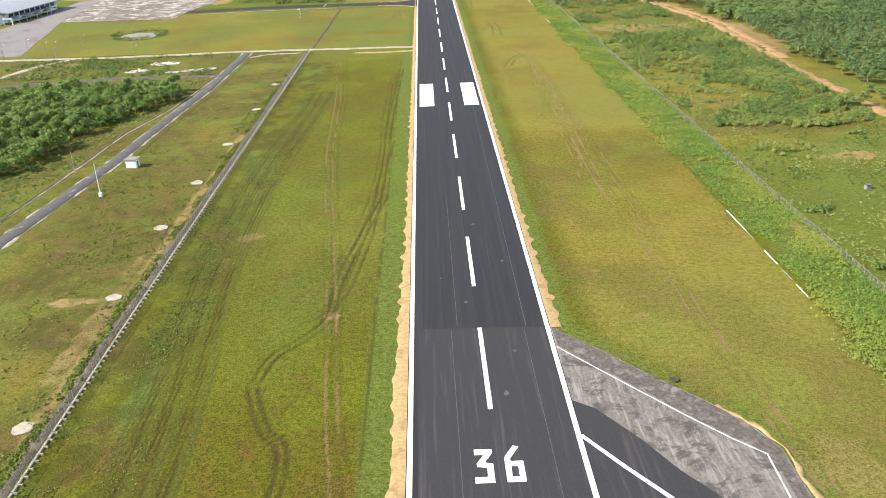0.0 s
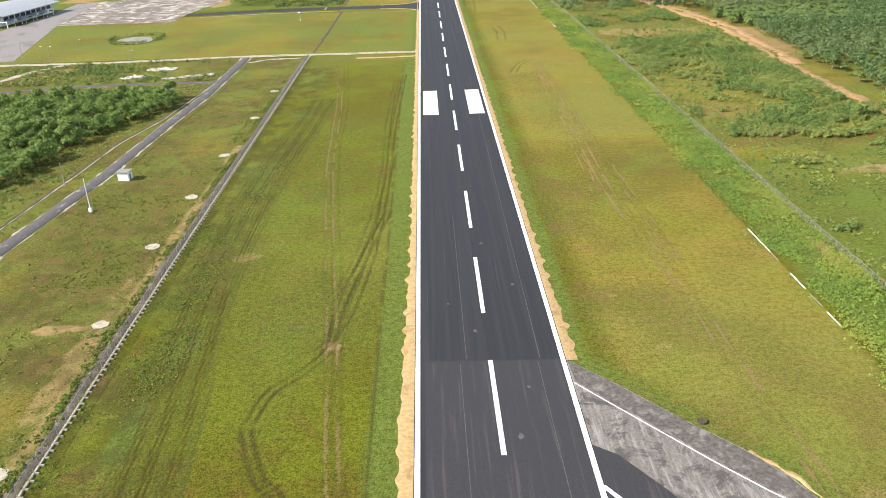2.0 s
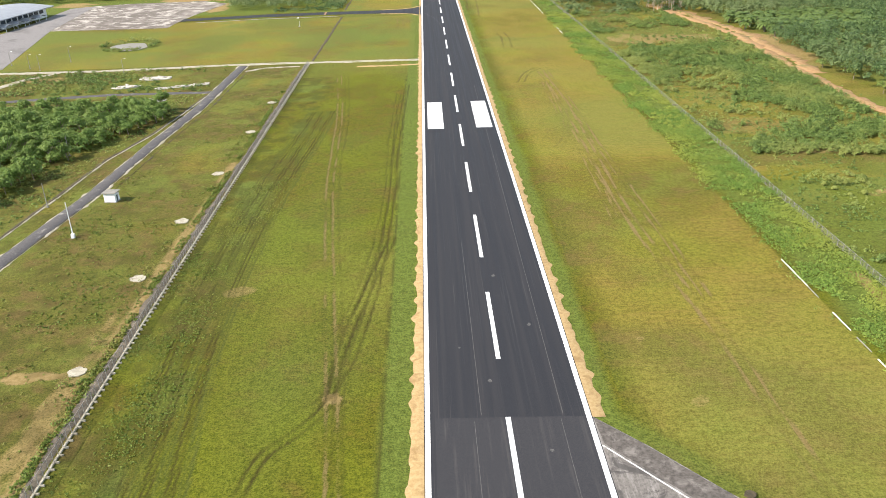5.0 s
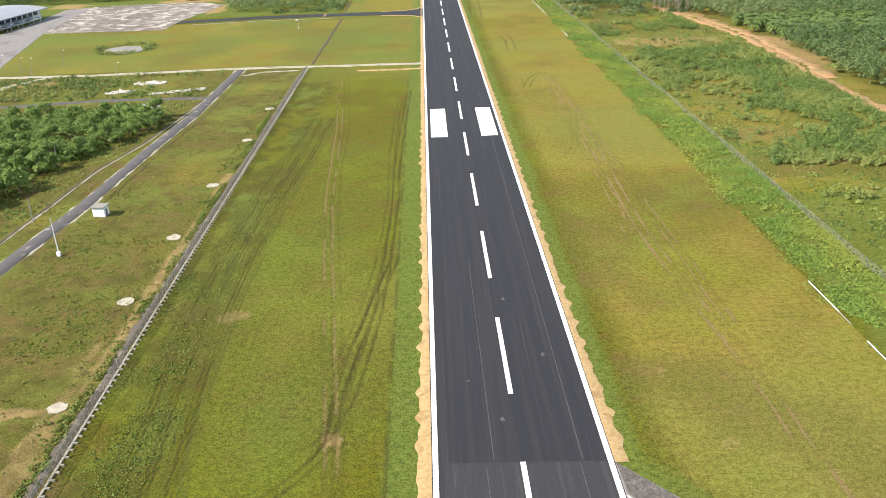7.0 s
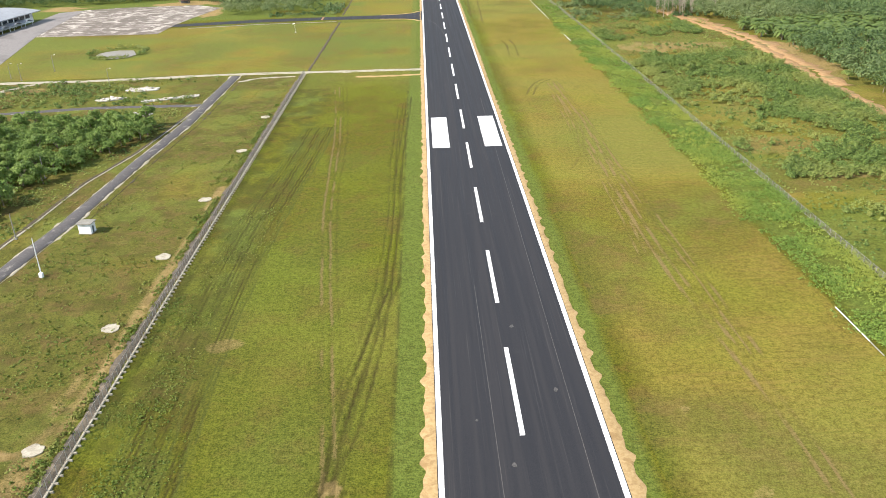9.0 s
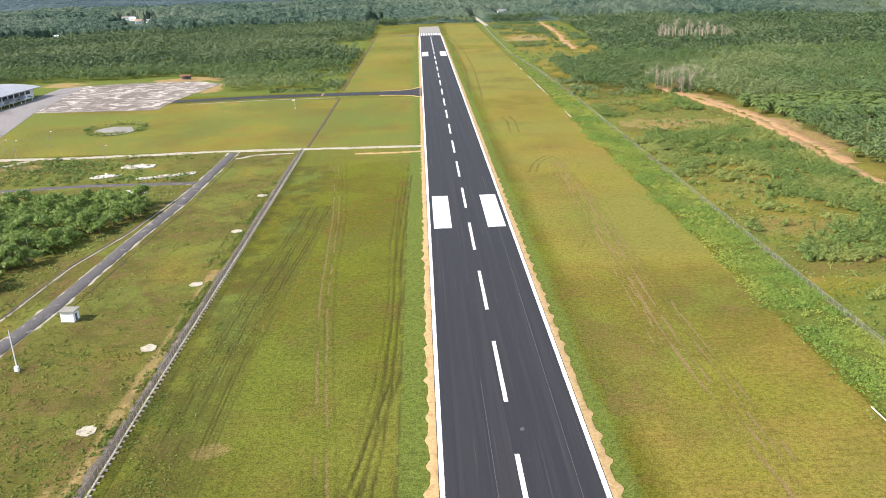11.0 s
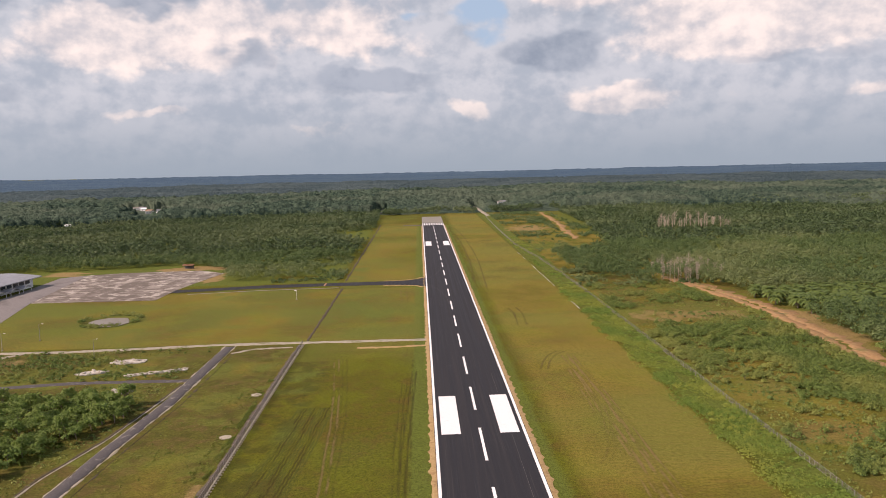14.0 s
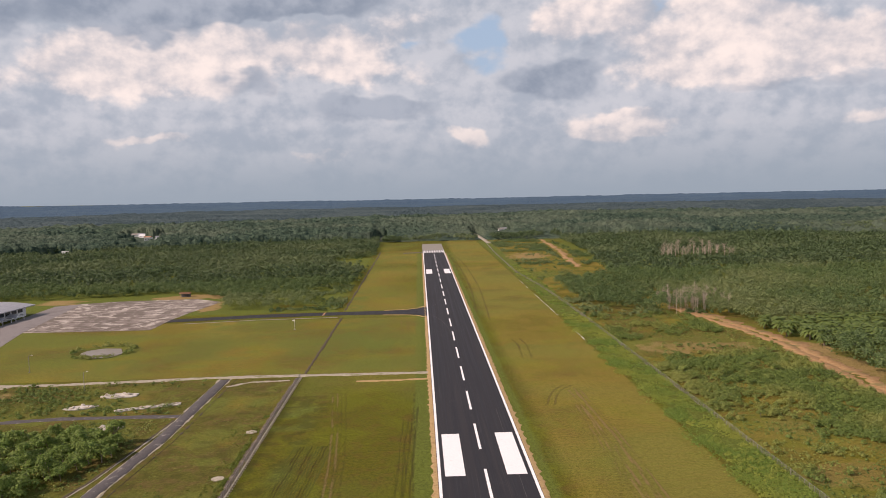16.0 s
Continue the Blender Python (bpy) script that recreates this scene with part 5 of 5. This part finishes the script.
def east_keep(x, y):
    d = np.clip(2.2 * field(x, y, 8, 31) - 1.35, 0.02, 0.5) * (y > 185)
    d = np.where(inside(x + 6 * (field(x, y, 6, 36) - 0.5), y + 10 * (field(x, y, 8, 37) - 0.5), DENSE), np.clip(3.0 * field(x, y, 9, 34) - 0.6, 0.16, 1), d)
    d = np.where(y > 392, np.clip(2.4 * field(x, y, 14, 35) - 1.3, 0.0, 0.7), d)
    d = np.where((y > 394) & (y < 432), d * 0.15, d)
    d = np.where(y < 172, np.clip(2.0 * field(x, y, 12, 38) - 1.5, 0, 0.3), d)
    return d * (x < track_x(y) - 5) * (x > 97)


x, y = scatter(17000, 97, 182, 40, 525, east_keep, 61)
p1 = bushes(x, y, 1.4, 84, 0.34, 62, 0.1, 1.05, 0.6)
x, y = scatter(16000, 97, 182, -40, 530, lambda a, b2: np.clip(1.8 * field(a, b2, 7, 33) - 0.35, 0.05, 1) * (np.abs(a - track_x(b2)) > 4.5) * np.where((b2 > 394) & (b2 < 432), 0.2, 1), 63)
p2 = bushes(x, y, 0.55, 12, 0.30, 64, 0.1, 0.9)
stuff("scrub", "dense green and yellowish scrub bushes beyond the fence", "scrub", [p1, p2], SCRUB)
# weeds in the lush band inside the east fence
x, y = scatter(56000, 74, 97, -50, 520, lambda a, b2: np.clip(1.9 * field(a, b2, 6, 41) - 0.35, 0, 1) * step_in(a + 6 * field(a, b2, 9, 42), 77, 84), 65)
p1 = bushes(x, y, 0.55, 10, 0.22, 66, 0.12, 0.95, 0.5)
x, y = scatter(3600, 80, 97, -50, 900, lambda a, b2: np.clip(2.6 * field(a, b2, 9, 43) - 1.0, 0, 1), 76)
p2 = bushes(x, y, 0.95, 34, 0.30, 77, 0.15, 0.8, 0.5)
stuff("weeds", "lush bright green weeds along the boundary fence", "weeds", [p1, p2], WEED)
# rough clearings along both sides of the far strip
x, y = scatter(9000, 96, 200, 520, 1330, lambda a, b2: np.clip(2.6 * field(a, b2, 22, 44) - 0.95, 0.02, 1) * (np.abs(a - np.interp(b2, [860, 960, 1077, 1330], [161, 166, 177, 190])) > 8) * np.where(((b2 > 745) & (b2 < 880)) | ((b2 > 950) & (b2 < 1085) & (a < 155)), 0.06, 1), 46)
p1 = bushes(x, y, 2.0, 26, 0.8, 47, 0.1, 0.95, 0.5)
x, y = scatter(2600, -140, -82, 585, 1140, lambda a, b2: np.clip(2.4 * field(a, b2, 24, 45) - 0.8, 0.03, 1), 48)
p2 = bushes(x, y, 1.7, 26, 0.7, 49, 0.1, 0.95, 0.5)
stuff("scrub", "clumps of dark green scrub in the far clearings", "scrub", [p1, p2], GROVE)
# low bushes west of the fence, and along the road and pond
def west_keep(x, y):
    rd = np.interp(y, [q[1] for q in ROAD], [q[0] for q in ROAD])
    d = np.clip(1.9 * field(x, y, 14, 51) + field(x, y, 40, 52) - 1.45, 0.06, 1)
    return d * (x < -83.5) * (np.abs(x - rd) > 4.0) * (np.abs(y - 370) > 5) * (np.abs(y - 303) > 6)


x, y = scatter(34000, -245, -83, -70, 362, west_keep, 67)
p1 = bushes(x, y, 0.5, 8, 0.25, 68, 0.12, 0.6)
x, y = scatter(16000, -80.3, -58, -70, 170, lambda a, b2: np.clip(1.8 * field(a, b2, 9, 56) - 0.6, 0, 1) * step_in(-a, 58, 72), 82)
p7 = bushes(x, y, 0.34, 5, 0.2, 83, 0.1, 0.55)
x, y = scatter(3000, -85.6, -83.6, -90, 300, lambda a, b2: np.clip(1.8 * field(a, b2, 7, 57) - 0.35, 0, 1), 84)
p8 = bushes(x, y, 0.5, 9, 0.25, 85, 0.1, 0.8)
a = np.random.default_rng(3).uniform(0, 6.283, 130)
q = np.random.default_rng(4).uniform(0.97, 1.18, 130) + 0.5 * np.clip(np.sin(a - 0.3), 0, 1) * np.random.default_rng(6).random(130)
a, q = a[field(30 * np.cos(a), 30 * np.sin(a), 9, 7) > 0.35], q[field(30 * np.cos(a), 30 * np.sin(a), 9, 7) > 0.35]
p2 = bushes(-209 + 15 * q * np.cos(a), 445.5 + 16 * q * np.sin(a), 1.5, 40, 0.40, 69, 0.1, 0.9, 0.5)
x, y = scatter(700, -90, -82.6, -80, 250, lambda a, b2: np.clip(1.8 * field(a, b2, 9, 53) - 0.5, 0, 1), 70)
p3 = bushes(x, y, 0.7, 14, 0.28, 71)
x, y = scatter(1400, -250, -126, 308, 364, lambda a, b2: np.clip(1.8 * field(a, b2, 14, 54) - 0.5, 0, 1), 72)
p4 = bushes(x, y, 1.1, 30, 0.36, 73, 0.1, 0.9, 0.5)
r9 = np.random.default_rng(12)
x, y = scatter(2600, -258, -124, 128, 302, lambda a, b2: inside(a, b2, COPSE) * 0.9, 78)
rad = 2.0 * (0.6 + 0.8 * r9.random(len(x)))
stuff("thicket", "dense dark green thicket of young broadleaf trees", "thicket", [leaves(np.stack([x, y, 1.6 + 2.4 * r9.random(len(x))], 1), rad, 90, 0.40, 0.85, -0.3, r9, 0.4 * r9.random(len(x)), 3)], LEAF)
x, y = scatter(1500, -258, -126, 128, 302, lambda a, b2: inside(a, b2, COPSE) * 0.9, 74)
p5 = bushes(x, y, 1.5, 10, 0.8, 75)
stuff("scrub", "low green scrub bushes in rough brown grass", "scrub", [p1, p3, p5, p7, p8], ROUGH)
x, y = scatter(5200, -165, -122, 90, 300, lambda a, b2: np.clip(1.9 * field(a, b2, 8, 55) - 0.4, 0, 1) * (a < np.interp(b2, [q[1] for q in CANAL], [q[0] for q in CANAL]) - 2) * ~inside(a, b2, COPSE), 79)
p6 = bushes(x, y, 0.6, 9, 0.3, 80)
stuff("scrub", "bright green bushes along the road, the thicket and the pond", "scrub", [p2, p4, p6], SCRUB)

# forest: keep() gives where trees stand
LEFT_EDGE = [(-1500, 700), (-420, 690), (-363, 690), (-280, 700), (-262, 715), (-226, 706), (-205, 682), (-186, 655), (-178, 597), (-101, 586), (-104, 640), (-120, 660), (-112, 715), (-86, 730), (-84, 880), (-110, 900), (-136, 940), (-132, 1025), (-96, 1050), (-84, 1120), (-90, 1330), (-90, 1700), (-1500, 1700)]
RIGHT_EDGE = [(101, 585), (118, 545), (150, 512), (160, 522), (178, 530), (190, 478), (193, 430), (197, 400), (192, 372), (194, 330), (189, 300), (188, 150), (230, 60), (600, 60), (1500, 600), (1500, 1700), (215, 1700), (222, 1340), (212, 1200), (204, 1090), (192, 960), (186, 880), (180, 800), (164, 735), (128, 700), (102, 690)]
CLEAR = [[(255, 905), (300, 925), (350, 880), (348, 855), (262, 880)], [(192, 400), (275, 400), (275, 468), (190, 470)]]


def forest_keep(x, y):
    m = inside(x, y, LEFT_EDGE) | inside(x, y, RIGHT_EDGE) | ((y > 1335) & (np.abs(x) < 200) & (field(x, y, 30, 86) > 0.45) & (np.abs(x - 92) > 10) & (np.abs(x + 94) > 10))
    for c3 in CLEAR:
        m &= ~inside(x, y, c3)
    for hx, hy, s in HOUSES:
        m &= ~((np.abs(x - hx) < 20) & (y > hy - 75) & (y < hy + 12))
    m &= np.abs(np.arctan2(x + 15, y + 90)) < 0.585
    return m * np.clip(0.80 + 0.9 * (field(x, y, 40, 81) - 0.35), 0.5, 1)


def forest(count, y0, y1, per, size, r, seed):
    half = 0.78 * (y1 + 60)
    x, y = scatter(count, -half, half, y0, y1, forest_keep, seed)
    rr = np.random.default_rng(seed + 1)
    rad = r * (0.55 + 1.0 * rr.random(len(x)) ** 1.5) * (0.8 + 0.5 * field(x, y, 60, 83))
    h = (4.0 + 4.0 * field(x, y, 70, 82) + 3.5 * rr.random(len(x))) * np.where(x > 0, 1.0, 0.85)
    tint = np.clip(1.6 * field(x, y, 75, 84) - 0.65 + rr.normal(0, 0.14, len(x)), 0, 0.85)
    tall = rr.random(len(x)) < 0.10
    h, rad = np.where(tall, h * 1.45, h), np.where(tall, rad * 1.35, rad)
    return leaves(np.stack([x, y, h - rad * 0.3], 1), rad, per, size, 0.85, -0.7, rr, tint, 3)


stuff("forest", "dense mixed green tropical forest and old plantation", "forest", [forest(50000, 60, 760, 66, 0.62, 2.7, 91)], GROVE)
stuff("forest", "dense mixed green tropical forest behind the airfield", "forest", [forest(50000, 760, 1420, 22, 1.35, 3.6, 93)], FOREST)

# planted rows in the clearing east of the runway's far end
rows_x, rows_y = [], []
for k in range(11):
    for j in range(14):
        rows_x.append(97 + 4.6 * j + 1.2 * RNG.random())
        rows_y.append(748 + 9.0 * k + 1.5 * RNG.random())
for k in range(6):
    for j in range(16):
        rows_x.append(96 + 4.2 * j + 1.5 * RNG.random())
        rows_y.append((960 if k < 3 else 1085) + 5.5 * (k % 3) + 1.5 * RNG.random())
stuff("crop_rows", "rows of small green shrubs planted in a clearing", "crops", [bushes(np.array(rows_x), np.array(rows_y), 1.3, 10, 0.6, 95, 0.1, 0.9)], SCRUB)

# canopy seen from far off, one rough sheet of tree tops
def canopy(name, r0, r1, da, grow, label, mat, crown, span=190):
    ang = np.arange(-0.64, 0.645, da)
    rs = [r0]
    while rs[-1] < r1:
        rs.append(rs[-1] * grow)
    A, R = np.meshgrid(ang, np.array(rs))
    rr = np.random.default_rng(int(r0))
    A = A + rr.uniform(-0.4, 0.4, A.shape) * da
    R = R * (1 + rr.uniform(-0.4, 0.4, R.shape) * (grow - 1))
    x, y = -15 + R * np.sin(A), -40 + R * np.cos(A)
    z = RISE(x, y) + 3.0 + crown * (1.3 * field(x, y, 11, 85) ** 1.5 + 0.8 * field(x, y, 31, 86) + 1.5 * field(x, y, 190, 87) ** 2 + 0.7 * rr.random(x.shape))
    for hx, hy, s in HOUSES:
        z -= np.where((np.abs(x - hx) < 22) & (y > hy - 110) & (y < hy + 14), np.clip(z - 0.2, 0, 30), 0)
    z -= np.where(((np.abs(x - 92) < 12) | (np.abs(x + 94) < 12)) & (y < 1560), np.clip(z - 0.1, 0, 40), 0)
    near = step_in(R, r0, r0 + 260) if r0 < 1500 else 1.0
    z = np.where((x < 230) & (x > -100), z * (0.12 + 0.88 * near), z)
    z[0] = -1
    k, m = x.shape
    ids = np.arange(k * m).reshape(k, m)
    q4 = np.stack([ids[:-1, :-1], ids[:-1, 1:], ids[1:, 1:], ids[1:, :-1]], -1).reshape(-1, 4)
    tint = np.clip(1.3 * field(x, y, 120, 88) - 0.45 + 0.5 * (field(x, y, 14, 89) - 0.5), 0, 0.85)
    tagged(new(name, to_mesh(name, np.stack([x, y, z], -1).reshape(-1, 3), q4, mat, tint=tint.ravel())), label, "forest", kind="stuff")


def canopy_material(name, dark, light, dry):
    m, n = material(name)
    p = n.node("ShaderNodeNewGeometry").outputs["Position"]
    # narrow noise ramp paints the shaded gaps between crowns into the colour
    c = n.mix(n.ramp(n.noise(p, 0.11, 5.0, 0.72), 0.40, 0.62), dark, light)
    c = n.mix(n.attribute("tint", "Fac"), c, dry)
    finish(n, c, 0.95, n.noise(p, 0.2, 4.0, 0.7), 1.0, 4.0, 0.0, 0.1)
    return m


# bluish casts, stronger with distance, paint aerial haze into these canopy colours
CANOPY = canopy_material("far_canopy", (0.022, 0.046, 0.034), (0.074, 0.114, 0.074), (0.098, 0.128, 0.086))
MIDDLE = canopy_material("haze_tinted_canopy", (0.028, 0.052, 0.060), (0.064, 0.098, 0.102), (0.078, 0.110, 0.110))
DISTANT = canopy_material("haze_blue_canopy", (0.050, 0.096, 0.146), (0.062, 0.114, 0.162), (0.070, 0.122, 0.164))
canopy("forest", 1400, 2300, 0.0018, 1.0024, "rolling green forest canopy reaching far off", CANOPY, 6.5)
canopy("far_forest", 2290, 3400, 0.0022, 1.0040, "dark green forest canopy far behind the airfield, coloured bluish for haze", MIDDLE, 4.5)
canopy("distant_forest", 3390, 4960, 0.0026, 1.0055, "distant forest on the horizon, coloured blue for haze", DISTANT, 3.5)

tyre_heap = new("tar_lump", bm_mesh("tar_lump", blob(0.9, 77, 0.35, 12), MUD))
tyre_heap.matrix_basis = pose(36.8, 7.1, 0)
tagged(tyre_heap, "small dark lump of tar on the grass edge", "tar lump")
